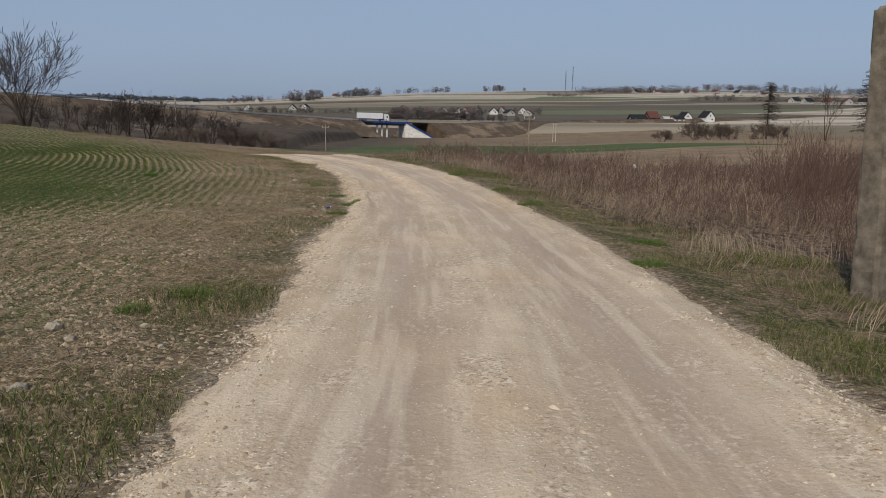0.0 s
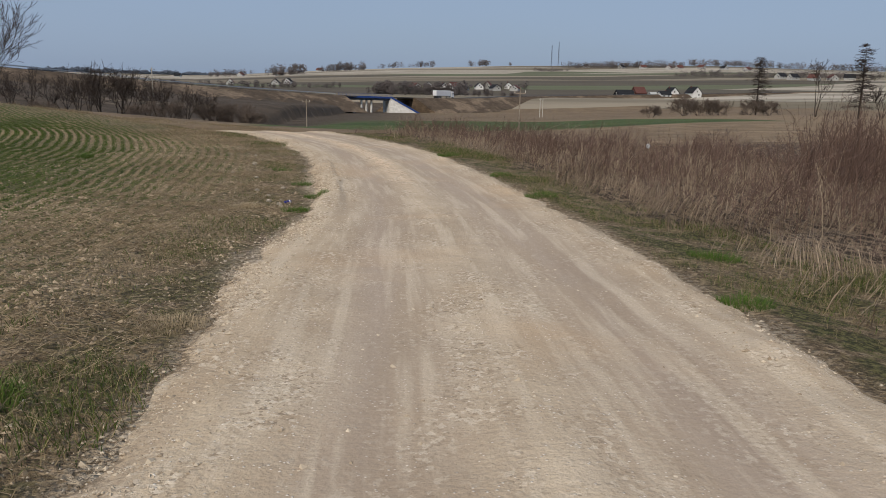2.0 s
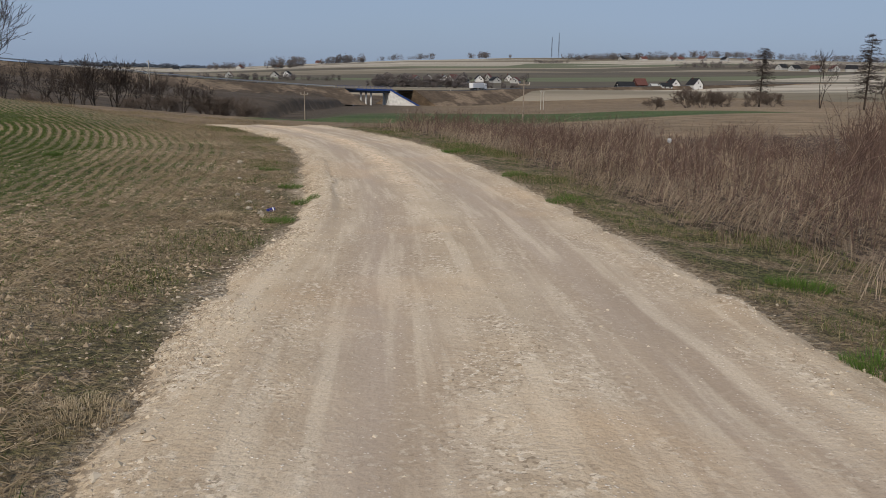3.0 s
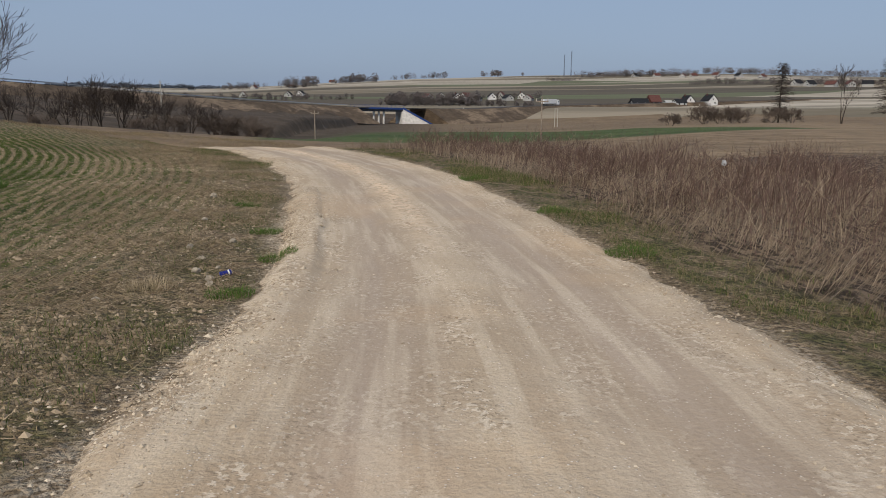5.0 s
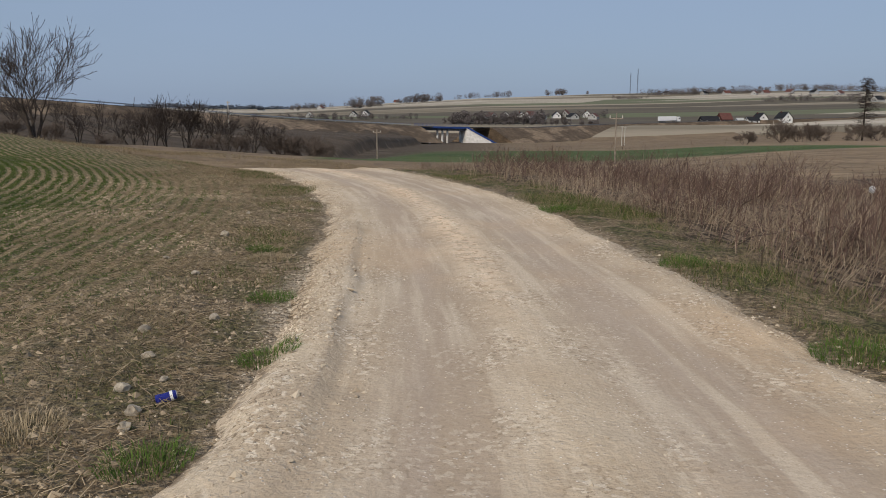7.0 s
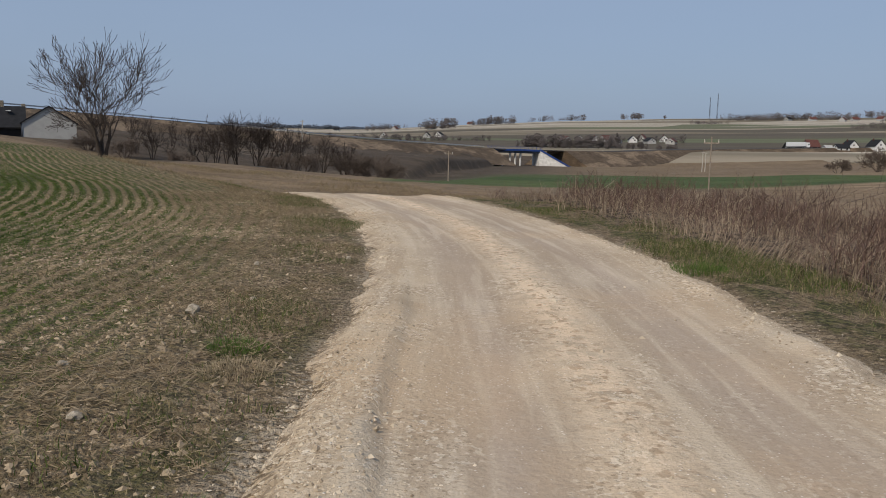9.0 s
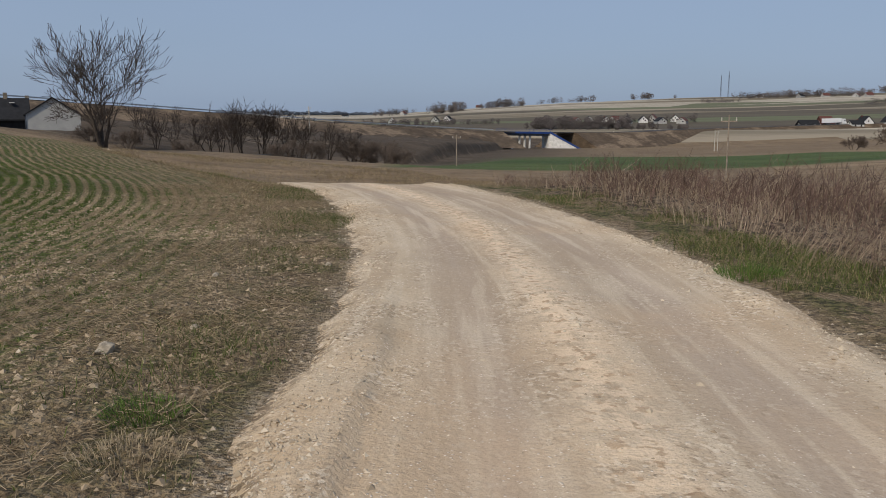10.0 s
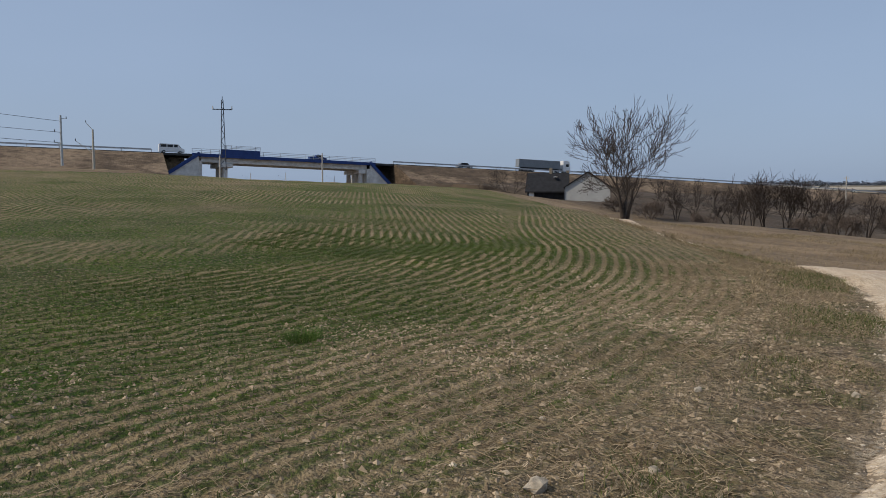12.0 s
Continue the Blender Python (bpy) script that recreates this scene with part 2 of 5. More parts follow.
def hill_surface():
    """The far hillside: long narrow strips of meadow, stubble, sown and bare ground."""
    m = Nodes("strip_fields", 1.0)
    warp = m.node("ShaderNodeTexNoise", Scale=0.0022, Detail=2.0)
    m.link(m.place, warp.inputs["Vector"])
    v = m.node("ShaderNodeTexVoronoi", Scale=1.0, Randomness=1.0)
    sway = m.tree.nodes.new("ShaderNodeVectorMath")
    sway.operation = "MULTIPLY_ADD"
    m.link(warp.outputs["Color"], sway.inputs[0])
    sway.inputs[1].default_value = (130, 130, 0)
    m.link(m.place, sway.inputs[2])
    m.link(m.scaled(0.0017, 0.0105, 0, radians(16), sway.outputs[0]), v.inputs["Vector"])
    sep = m.tree.nodes.new("ShaderNodeSeparateColor")
    m.link(v.outputs["Color"], sep.inputs[0])
    c = m.mix(m.span(sep.outputs[0], 0.38, 0.42), (0.190, 0.158, 0.110), (0.290, 0.245, 0.180))
    c = m.mix(m.span(sep.outputs[1], 0.56, 0.60), c, (0.112, 0.130, 0.070))
    c = m.mix(m.span(sep.outputs[2], 0.56, 0.60), c, (0.440, 0.390, 0.315))
    c = m.mix(m.span(sep.outputs[0], 0.84, 0.87), c, (0.080, 0.066, 0.050))
    # narrower strips inside the fields, and hedge banks between them
    strip = m.noise(1.0, 5, 0.7, m.scaled(0.0016, 0.050, 0, radians(16), sway.outputs[0]), 0.44, 0.58)
    c = m.mix(m.math("MULTIPLY", strip, 0.62), c, (0.105, 0.092, 0.060))
    hedge = m.noise(1.0, 6, 0.75, m.scaled(0.004, 0.034, 0, radians(10), sway.outputs[0]), 0.60, 0.66)
    c = m.mix(m.math("MULTIPLY", hedge, 0.6), c, (0.062, 0.052, 0.042))
    c = m.mix(m.math("MULTIPLY", m.noise(0.012, 6), 0.15), c, (0.170, 0.150, 0.110))
    return m.done(c, m.noise(0.05, 5), 1.5, 0.4)


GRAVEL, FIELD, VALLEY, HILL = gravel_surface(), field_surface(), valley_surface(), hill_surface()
BARK = plain("grey_brown_bark", (0.060, 0.047, 0.038), 0.9, 0.4, 6, depth=0.01)
TWIG = plain("dark_twigs", (0.046, 0.035, 0.029), 0.9, 0.3, 4)
BRUSH = plain("grey_brown_brush", (0.125, 0.098, 0.080), 0.9, 0.3, 2)
CONCRETE = plain("weathered_concrete", (0.66, 0.65, 0.62), 0.85, 0.22, 0.8)
OLD_CONCRETE = plain("old_mossy_concrete", (0.235, 0.200, 0.155), 0.95, 0.45, 7, depth=0.012)
BLUE = plain("blue_paint", (0.022, 0.055, 0.20), 0.45, 0.2, 0.6)
DARK_STEEL = plain("dark_steel", (0.075, 0.085, 0.105), 0.5, 0.3, 1.0)
STEEL = plain("galvanised_steel", (0.42, 0.44, 0.46), 0.45, 0.2, 2.0)
ASPHALT = plain("asphalt", (0.06, 0.06, 0.06), 0.9, 0.3, 1.0)
PLASTER = plain("white_plaster", (0.70, 0.70, 0.68), 0.85, 0.10, 0.8)
GREY_PLASTER = plain("grey_plaster", (0.40, 0.40, 0.385), 0.85, 0.12, 0.8)
DARK_ROOF = plain("dark_roof_sheet", (0.020, 0.021, 0.024), 0.95, 0.3, 1.2)
RED_ROOF = plain("red_brown_roof", (0.120, 0.050, 0.040), 0.75, 0.3, 1.2)
GLASS = plain("dark_glass", (0.02, 0.025, 0.03), 0.08, 0.1, 1.0)
WHITE_PAINT = plain("white_vehicle_paint", (0.72, 0.73, 0.74), 0.35, 0.06, 1.0)
GREY_PAINT = plain("grey_vehicle_paint", (0.20, 0.22, 0.24), 0.35, 0.1, 1.0)
RUBBER = plain("tyre_rubber", (0.022, 0.022, 0.023), 0.9, 0.2, 8)
WOOD_POLE = plain("grey_wood", (0.31, 0.255, 0.200), 0.9, 0.35, 5, depth=0.008)
PALE_POLE = plain("pale_concrete_pole", (0.44, 0.41, 0.36), 0.9, 0.15, 3)


# ---- shared shape helpers ----
def smooth(a, b, x):
    t = np.clip((np.asarray(x, float) - a) / (b - a), 0, 1)
    return t * t * (3 - 2 * t)


def vnoise(x, y, scale, seed=0):
    """Smooth value noise from -1 to 1 over the plan."""
    x, y = np.asarray(x, float) * scale, np.asarray(y, float) * scale
    i, j = np.floor(x).astype(np.int64), np.floor(y).astype(np.int64)
    u, v = x - i, y - j
    u, v = u * u * (3 - 2 * u), v * v * (3 - 2 * v)

    def cell(a, b):
        n = (a * 374761393 + b * 668265263 + seed * 974634777) & 0x7FFFFFFF
        n = ((n ^ (n >> 13)) * 1274126177) & 0x7FFFFFFF
        return ((n ^ (n >> 16)) & 0xFFFF) / 32767.5 - 1

    return (cell(i, j) * (1 - u) + cell(i + 1, j) * u) * (1 - v) + (cell(i, j + 1) * (1 - u) + cell(i + 1, j + 1) * u) * v


def fractal(x, y, scale, octaves=3, seed=0):
    return sum(vnoise(x, y, scale * 2 ** k, seed + k) * 0.5 ** k for k in range(octaves))


def curve_through(points, step):
    """A smooth line through the points, sampled about every step metres."""
    p = np.array(points, float)
    p = np.vstack([2 * p[0] - p[1], p, 2 * p[-1] - p[-2]])
    out = []
    for k in range(1, len(p) - 2):
        a, b, c, d = p[k - 1:k + 3]
        n = max(2, int(np.linalg.norm(c[:2] - b[:2]) / step))
        for t in np.arange(n) / n:
            out.append(0.5 * (2 * b + (c - a) * t + (2 * a - 5 * b + 4 * c - d) * t * t + (3 * b - a - 3 * c + d) * t ** 3))
    out.append(p[-2])
    return np.array(out)


def nearest(line, x, y):
    """Signed distance to a line (left is positive) and the index of its nearest sample."""
    x, y = np.ravel(x), np.ravel(y)
    index = np.empty(len(x), int)
    coarse = np.arange(0, len(line), 8)
    near = np.arange(-8, 9)
    for k in range(0, len(x), 20000):
        px, py = x[k:k + 20000, None], y[k:k + 20000, None]
        d = (px - line[None, coarse, 0]) ** 2 + (py - line[None, coarse, 1]) ** 2
        pick = np.clip(coarse[d.argmin(1)][:, None] + near[None, :], 0, len(line) - 1)
        d = (px - line[pick, 0]) ** 2 + (py - line[pick, 1]) ** 2
        index[k:k + 20000] = pick[np.arange(len(pick)), d.argmin(1)]
    tang = np.gradient(line[:, :2], axis=0)
    tang /= np.linalg.norm(tang, axis=1)[:, None]
    dx, dy = x - line[index, 0], y - line[index, 1]
    side = tang[index, 0] * dy - tang[index, 1] * dx
    return np.hypot(dx, dy) * np.where(side >= 0, 1, -1), index


def mesh_of(name, verts, faces, materials, parent=None, smooth_faces=False):
    me = bpy.data.meshes.new(name)
    me.from_pydata(np.asarray(verts).tolist() if isinstance(verts, np.ndarray) else verts, [],
                   np.asarray(faces).tolist() if isinstance(faces, np.ndarray) else faces)
    for mat in materials if isinstance(materials, (list, tuple)) else [materials]:
        me.materials.append(mat)
    if smooth_faces:
        me.shade_smooth()
    ob = new(name, me)
    ob.parent = parent
    return ob


def part(name, bm, material, parent, label=""):
    """Links a bmesh as one mesh object under a thing or a part."""
    me = bpy.data.meshes.new(name)
    bm.to_mesh(me)
    bm.free()
    me.materials.append(material)
    ob = new(name, me)
    ob.parent = parent
    return tagged(ob, label)


def box(sx, sy, sz, at=(0, 0, 0), bevel=0.0, turn=0.0, bm=None):
    """A bevelled block, its base centre at the given place."""
    fresh = bm is None
    bm = bmesh.new() if fresh else bm
    made = bmesh.ops.create_cube(bm, size=1.0)["verts"]
    bmesh.ops.scale(bm, vec=(sx, sy, sz), verts=made)
    if bevel and fresh:
        bmesh.ops.bevel(bm, geom=bm.edges[:], offset=bevel, segments=1, affect="EDGES")
        made = bm.verts[:]
    m = Matrix.Translation((at[0], at[1], at[2] + sz / 2)) @ Matrix.Rotation(turn, 4, "Z")
    bmesh.ops.transform(bm, matrix=m, verts=made)
    return bm


def rod(a, b, r0, r1=None, sides=6, bm=None):
    """A tapered rod between two points."""
    bm = bm or bmesh.new()
    a, b = Vector(a), Vector(b)
    r1 = r0 if r1 is None else r1
    turn = (b - a).to_track_quat("Z", "Y").to_matrix().to_4x4()
    m = Matrix.Translation((a + b) / 2) @ turn
    made = bmesh.ops.create_cone(bm, cap_ends=True, segments=sides, radius1=r0, radius2=r1, depth=(b - a).length, matrix=m)["verts"]
    for v in made:
        v.tag = True
    return bm


def prism(outline, depth, bm=None, matrix=None):
    """An outline in x and z, drawn out along y by depth, centred."""
    bm = bm or bmesh.new()
    n = len(outline)
    lo = [bm.verts.new((x, -depth / 2, z)) for x, z in outline]
    hi = [bm.verts.new((x, depth / 2, z)) for x, z in outline]
    bm.faces.new(lo)
    bm.faces.new(hi[::-1])
    for k in range(n):
        bm.faces.new((lo[(k + 1) % n], lo[k], hi[k], hi[(k + 1) % n]))
    if matrix is not None:
        bmesh.ops.transform(bm, matrix=matrix, verts=lo + hi)
    for v in lo + hi:
        v.tag = True
    bmesh.ops.recalc_face_normals(bm, faces=bm.faces[:])
    return bm


# ---- the lie of the land ----
ROAD = curve_through([(0.6, -40), (0.6, -10), (0.62, 0), (0.66, 6), (0.55, 11), (0.36, 16), (-0.30, 21), (-1.10, 25.6),
                      (-2.35, 29.65), (-4.3, 34.15), (-7.45, 38.6), (-12, 43), (-18, 49.5), (-25, 57), (-33, 65), (-48, 84),
                      (-62, 104), (-74, 122)], 0.25)
HIGHWAY = curve_through([(-330, -360, 22), (-225, -90, 15.5), (-190, 30, 12.4), (-169, 96, 10.9), (-158, 134, 9.8), (-146, 172, 8.6), (-128, 212, 6.8),
                         (-110, 248, 4.9), (-90, 290, 2.4), (-64, 336, 0.2), (-34, 374, -1.6), (-8, 388, -2.2),
                         (26, 428, -2.6), (58, 472, -1.6), (95, 510, -0.8), (150, 535, 0.5), (260, 575, 3.5), (460, 640, 9)], 3.0)
NEAR_PASS, FAR_PASS = (-163.5, 115.0), (-21.5, 381.0)


def along(x, y, centre):
    """Metres along the highway from a bridge's centre."""
    k = nearest(HIGHWAY, np.array([centre[0]]), np.array([centre[1]]))[1][0]
    t = HIGHWAY[k + 1, :2] - HIGHWAY[k - 1, :2]
    t = t / np.linalg.norm(t)
    return (x - centre[0]) * t[0] + (y - centre[1]) * t[1], (x - centre[0]) * -t[1] + (y - centre[1]) * t[0]


def land(x, y):
    """Height of the ground without its small unevenness."""
    x, y = np.asarray(x, float), np.asarray(y, float)
    r, az = np.hypot(x, y), np.degrees(np.arctan2(x, np.maximum(y, 1e-3)))
    z = np.where(y < 19, -0.042 * y + 0.0011 * y * y, -0.40)
    z = np.where(y < -10, 0.53 - 0.02 * (y + 10), z)
    drop = -13 * (1 - np.exp(-0.048 * np.maximum(0, y - 41) / 13))
    drop = drop * (1 - 0.42 * smooth(8, 25, az)) * (1 - 0.72 * smooth(12, 38, -x) * (1 - smooth(110, 175, y)))
    z = z + drop
    z = z - 0.085 * 9 * (1 - np.exp(-np.maximum(0, x - 2.6 + 0.0035 * np.maximum(0, y - 10) ** 2) / 9)) * (1 - smooth(60, 110, r))
    crest = 0.066 * np.maximum(0, -x - 9) * (1 - smooth(46, 86, y))
    crest = np.where(-x < 62, crest, 3.5 * (1 - smooth(46, 86, y)) * (1 - smooth(66, 120, -x)))
    z = z + crest
    # the track lies in a shallow hollow behind the field's edge
    sd, j = nearest(ROAD, x, y)
    sd = sd.reshape(x.shape)
    hollow = smooth(36, 44, y) * (1 - 0.6 * smooth(58, 66, y)) * (1 - smooth(70, 90, y))
    z = z - 1.0 * hollow * (1 - smooth(1.6, 3.4, sd)) * (1 - smooth(6, 30, -sd))
    d, k = nearest(HIGHWAY, x, y)
    d, k = np.abs(d).reshape(x.shape), k.reshape(x.shape)
    zh = HIGHWAY[k, 2] - 0.35
    bank = zh - 0.42 * np.clip(d - 7, 0, 10) - 0.047 * np.maximum(0, d - 17)
    bank = bank - 0.10 * np.maximum(0, d - 95) - 60 * smooth(-30, -14, x)
    a, b = along(x, y, NEAR_PASS)
    bank = bank - 40 * np.maximum((1 - smooth(20, 23, np.abs(a))) * (np.abs(b) < 60), (1 - smooth(28, 33, np.abs(a))) * smooth(-3, -6, b) * (b > -70))
    a, b = along(x, y, FAR_PASS)
    cut = np.maximum((1 - smooth(11, 14, np.abs(a))) * (np.abs(b) < 45), (1 - smooth(13, 26, np.abs(a))) * smooth(-3, -6, b) * smooth(-45, -25, b))
    bank = bank - 40 * cut
    z = np.maximum(z, bank)
    z = z - 1.6 * smooth(80, 104, y) * (1 - smooth(150, 200, y)) * smooth(-8, -25, x) * (1 - smooth(66, 82, -x))
    pad = 1 - smooth(15, 26, np.hypot(x + 92, y - 123))
    z = z * (1 - pad) + np.minimum(z, 0.45) * pad
    amp = np.interp(az, [-60, -30, -15, -7, 0, 8, 22, 35, 60], [0.50, 0.52, 0.47, 0.74, 0.92, 1.0, 1.06, 0.92, 0.8])
    rise = np.clip((r - 560) / 1150, 0, 1)
    rise = rise * (1.25 - 0.25 * rise)
    far = (-8.5 + 6.5 * smooth(400, 500, r) + 57 * amp * rise + 3.0 * fractal(x, y, 0.0021, 2, 3) * smooth(600, 1200, r) - 60 * smooth(1900, 2800, r))
    z = np.where(r > 400, z * (1 - smooth(400, 500, r)) + far * smooth(400, 500, r), z)
    return z


def height(x, y):
    x, y = np.atleast_1d(x), np.atleast_1d(y)
    return land(x, y)


def ground_at(x, y):
    return float(height(np.array([float(x)]), np.array([float(y)]))[0])


def road_half(k):
    """Half the road's width at a sample of its line: a road, then a narrower track."""
    return half_at(ROAD[k, 1])


def half_at(y):
    return np.interp(y, [0, 7, 11, 15.5, 30, 44, 60], [2.05, 2.10, 2.20, 1.93, 1.90, 1.75, 1.3])


def ragged(x, y):
    return 0.09 * fractal(x, y, 2.1, 3, 11) + 0.06 * vnoise(x, y, 0.45, 12)


def relief(x, y, sd, w):
    """The ground's small unevenness: clods in the field, a bank beside the road, a hollow under it."""
    off = np.abs(sd) - w
    near = 1 - smooth(40, 90, np.hypot(x, y - 12))
    z = near * 0.034 * fractal(x, y, 2.4, 2, 5) * smooth(0.2, 1.2, off)
    z = z + near * 0.05 * fractal(x, y, 0.5, 2, 8) * smooth(0.5, 3, off)
    z = z + np.where(sd > 0, 0.03 * smooth(0.1, 1.5, off) * near, 0)
    z = z - 0.06 * (1 - smooth(-0.55, -0.1, off + ragged(x, y)))
    return z + np.where(sd <= 0, 0.04 * smooth(0.0, 0.35, off) * (1 - smooth(0.35, 1.1, off)) * near, 0)


def road_shape(x, y, u, w):
    """The road's height over the land at u metres left of its middle, and how far it is a wheel track there."""
    sway = 0.12 * fractal(x * 0.25, y, 0.12, 2, 51)
    narrow = w / 1.95

    def rut_at(c, wide):
        return np.exp(-((u / narrow - c - sway) / wide) ** 2)

    rut = np.clip(rut_at(0.74, 0.40) + rut_at(-0.86, 0.60), 0, 1)
    z = 0.052 - 0.022 * rut + 0.03 * np.exp(-((u + 0.02 - sway) / 0.30) ** 2) * (0.5 + 0.5 * fractal(x, y, 0.5, 2, 52))
    # a lumpy windrow of loose gravel thrown to the weeds' side
    z = z + 0.050 * np.exp(-((u + w - 0.22) / 0.20) ** 2) * np.clip(0.35 + 0.9 * fractal(x, y, 1.6, 3, 53), 0, 1.4)
    z = z + (1 - 0.75 * rut) * 0.013 * fractal(x, y, 4.0, 3, 54) + 0.014 * fractal(x, y, 0.8, 2, 55)
    # cut edge of a wheel mark on the field side
    cut = smooth(14.0, 16, y) * (1 - smooth(22, 25, y))
    z = z + 0.055 * cut * smooth(1.42, 1.47, u + 0.05 * fractal(x, y, 0.8, 2, 56)) * (1 - smooth(1.75, 2.0, u))
    off = np.abs(u) - w + ragged(x, y)
    return z - 0.085 * smooth(-0.30, 0.22, off) - 0.5 * smooth(0.22, 0.6, off), rut, off, sway


def ticks(fine_from, fine_to, step, lo, hi, grow=1.09):
    mid = list(np.arange(fine_from, fine_to + 1e-6, step))
    up, s = [], step
    v = mid[-1]
    while v < hi:
        s = min(s * grow, 90)
        v += s
        up.append(v)
    down, s, v = [], step, mid[0]
    while v > lo:
        s = min(s * grow, 90)
        v -= s
        down.append(v)
    return np.array(down[::-1] + mid + up)


def with_band(v, lo, hi, step):
    """Closer lines of the ground's grid between two places, where it is wider than that."""
    mine = v[(v >= lo) & (v <= hi)]
    gaps = np.diff(mine)
    keep = list(v[(v < lo) | (v > hi)]) + list(mine)
    for a, g in zip(mine[:-1], gaps):
        n = int(g / step)
        keep += [a + g * k / (n + 1) for k in range(1, n + 1)]
    return np.array(sorted(keep))


def build_ground():
    xs = ticks(-13, 9, 0.11, -3200, 3200, 1.055)
    ys = ticks(-1, 42, 0.12, -900, 3300, 1.045)
    xs = with_band(with_band(xs, -70, 30, 2.0), -196, -128, 2.0)
    ys = with_band(with_band(ys, 345, 402, 2.0), 70, 162, 1.6)
    gx, gy = np.meshgrid(xs, ys)
    x, y = gx.ravel(), gy.ravel()
    sd, k = nearest(ROAD, x, y)
    w = road_half(k)
    off = np.abs(sd) - w
    z = land(x, y)
    left = sd > 0
    crop = np.where(left, 0.62 + 0.38 * smooth(1.6, 6.0, sd - w), 0) * smooth(0.9, 2.2, sd - w)
    z = z + relief(x, y, sd, w)
    head = (x > -14.6 + 0.5 * fractal(x, y, 0.08, 2, 21)) | (sd - w < 6.5)
    row = np.where(head, sd - w, 0.6 * x + 0.8 * y) * (2 * math.pi / 0.26)
    lush = np.where(left & (sd - w > 6), 1 - smooth(0.5, 1.5, np.abs(x + 14.6)), 0)
    lawn = 1.6 * smooth(17, 11, y)
    verge = np.where(left, 0.65 * smooth(0.0, 0.25, off) * (1 - smooth(0.7, 1.4, off)),
                     smooth(0.1, 0.35, off) * (1 - 0.8 * smooth(1.0 + lawn, 2.2 + lawn, off)))
    weed = np.where(left, 0, smooth(1.0, 1.8, off - lawn * 0.7 + 0.4 * fractal(x, y, 0.7, 2, 31)))
    shoulder = (1 - smooth(-0.15, 0.25, off + 0.2 * fractal(x, y, 0.9, 2, 41))) * smooth(-1.5, -0.3, off)
    hd, _ = nearest(HIGHWAY, x, y)
    slope = smooth(20, -25, x - 0.02 * (y - 200)) * (1 - smooth(110, 150, hd * -1)) * smooth(86, 98, y + 0.25 * x)
    sown = smooth(-3, 3, y - (80 + 0.62 * x)) * (1 - smooth(-4, 4, y - (190 + 0.35 * x))) * (1 - smooth(55, 62, x)) * smooth(-17, -13, x - 0.12 * (80 - y))
    tilled = np.maximum(smooth(2, 12, x - 0.1 * y) * (1 - smooth(0, 60, y - 190)), 0.3 * smooth(5, -5, y - (78 + 0.62 * x)))
    nx, ny = len(xs), len(ys)
    i = np.arange(nx - 1)
    faces = (np.arange(ny - 1)[:, None] * nx + i[None, :]).ravel()
    faces = np.stack([faces, faces + 1, faces + nx + 1, faces + nx], 1)
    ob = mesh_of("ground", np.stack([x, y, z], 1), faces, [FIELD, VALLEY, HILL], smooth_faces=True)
    fx, fy = x[faces].mean(1), y[faces].mean(1)
    fr = np.hypot(fx, fy)
    fsd = sd[faces].mean(1)
    field = ((fy < 47) & (np.abs(fx) < 90) & (fy > -60)) | ((fsd > 0) & (fx < 0) & (fx > -130) & (fy < 100) & (fy > -60))
    ids = np.where(field, 0, np.where(fr < 455, 1, 2)).astype(np.int32)
    ob.data.polygons.foreach_set("material_index", ids)
    for name, values in (("row", row), ("crop", crop), ("lush", lush), ("verge", verge), ("weed", weed), ("shoulder", shoulder),
                         ("slope", slope), ("sown", sown), ("tilled", tilled)):
        ob.data.attributes.new(name, "FLOAT", "POINT").data.foreach_set("value", values.astype(np.float32))
    tagged(ob, "rolling farmland with a sown field, dry verges and far strip fields", "ground", kind="structure")
    return ob


def build_road():
    """The gravel road: two compacted wheel tracks, loose ridges between and beside them, ragged edges."""
    line = curve_through([tuple(p) for p in ROAD[::12]], 0.13)
    line = line[(line[:, 1] > -14) & (line[:, 1] < 67)]
    keep = np.where(line[:, 1] < 44, True, np.arange(len(line)) % 3 == 0)
    line = line[keep]
    t = np.gradient(line, axis=0)
    t /= np.linalg.norm(t, axis=1)[:, None]
    us = np.arange(-2.85, 2.8501, 0.06)
    X = line[:, 0:1] - t[:, 1:2] * us[None, :]
    Y = line[:, 1:2] + t[:, 0:1] * us[None, :]
    x, y = X.ravel(), Y.ravel()
    u = np.tile(us, len(line))
    k = nearest(ROAD, x, y)[1]
    w = road_half(k)
    lift, rut, off, sway = road_shape(x, y, u, w)
    z = land(x, y) + lift
    n, mcol = len(line), len(us)
    f = (np.arange(n - 1)[:, None] * mcol + np.arange(mcol - 1)[None, :]).ravel()
    faces = np.stack([f, f + mcol, f + mcol + 1, f + 1], 1)[:, ::-1]
    ob = mesh_of("road", np.stack([x, y, z], 1), faces, GRAVEL, smooth_faces=True)
    for name, values in (("rut", rut), ("ridge", np.exp(-((u - 0.05 - sway) / 0.24) ** 2) * smooth(15, 22, y)), ("edge", smooth(-0.22, 0.06, off) * np.where(u > 0, 1.0, 0.6)), ("across", u), ("along", np.repeat(np.arange(n) * 0.13, mcol))):
        ob.data.attributes.new(name, "FLOAT", "POINT").data.foreach_set("value", values.astype(np.float32))
    return tagged(ob, "pale rutted gravel road bending between field and weeds", "road", kind="structure")


build_ground()
build_road()


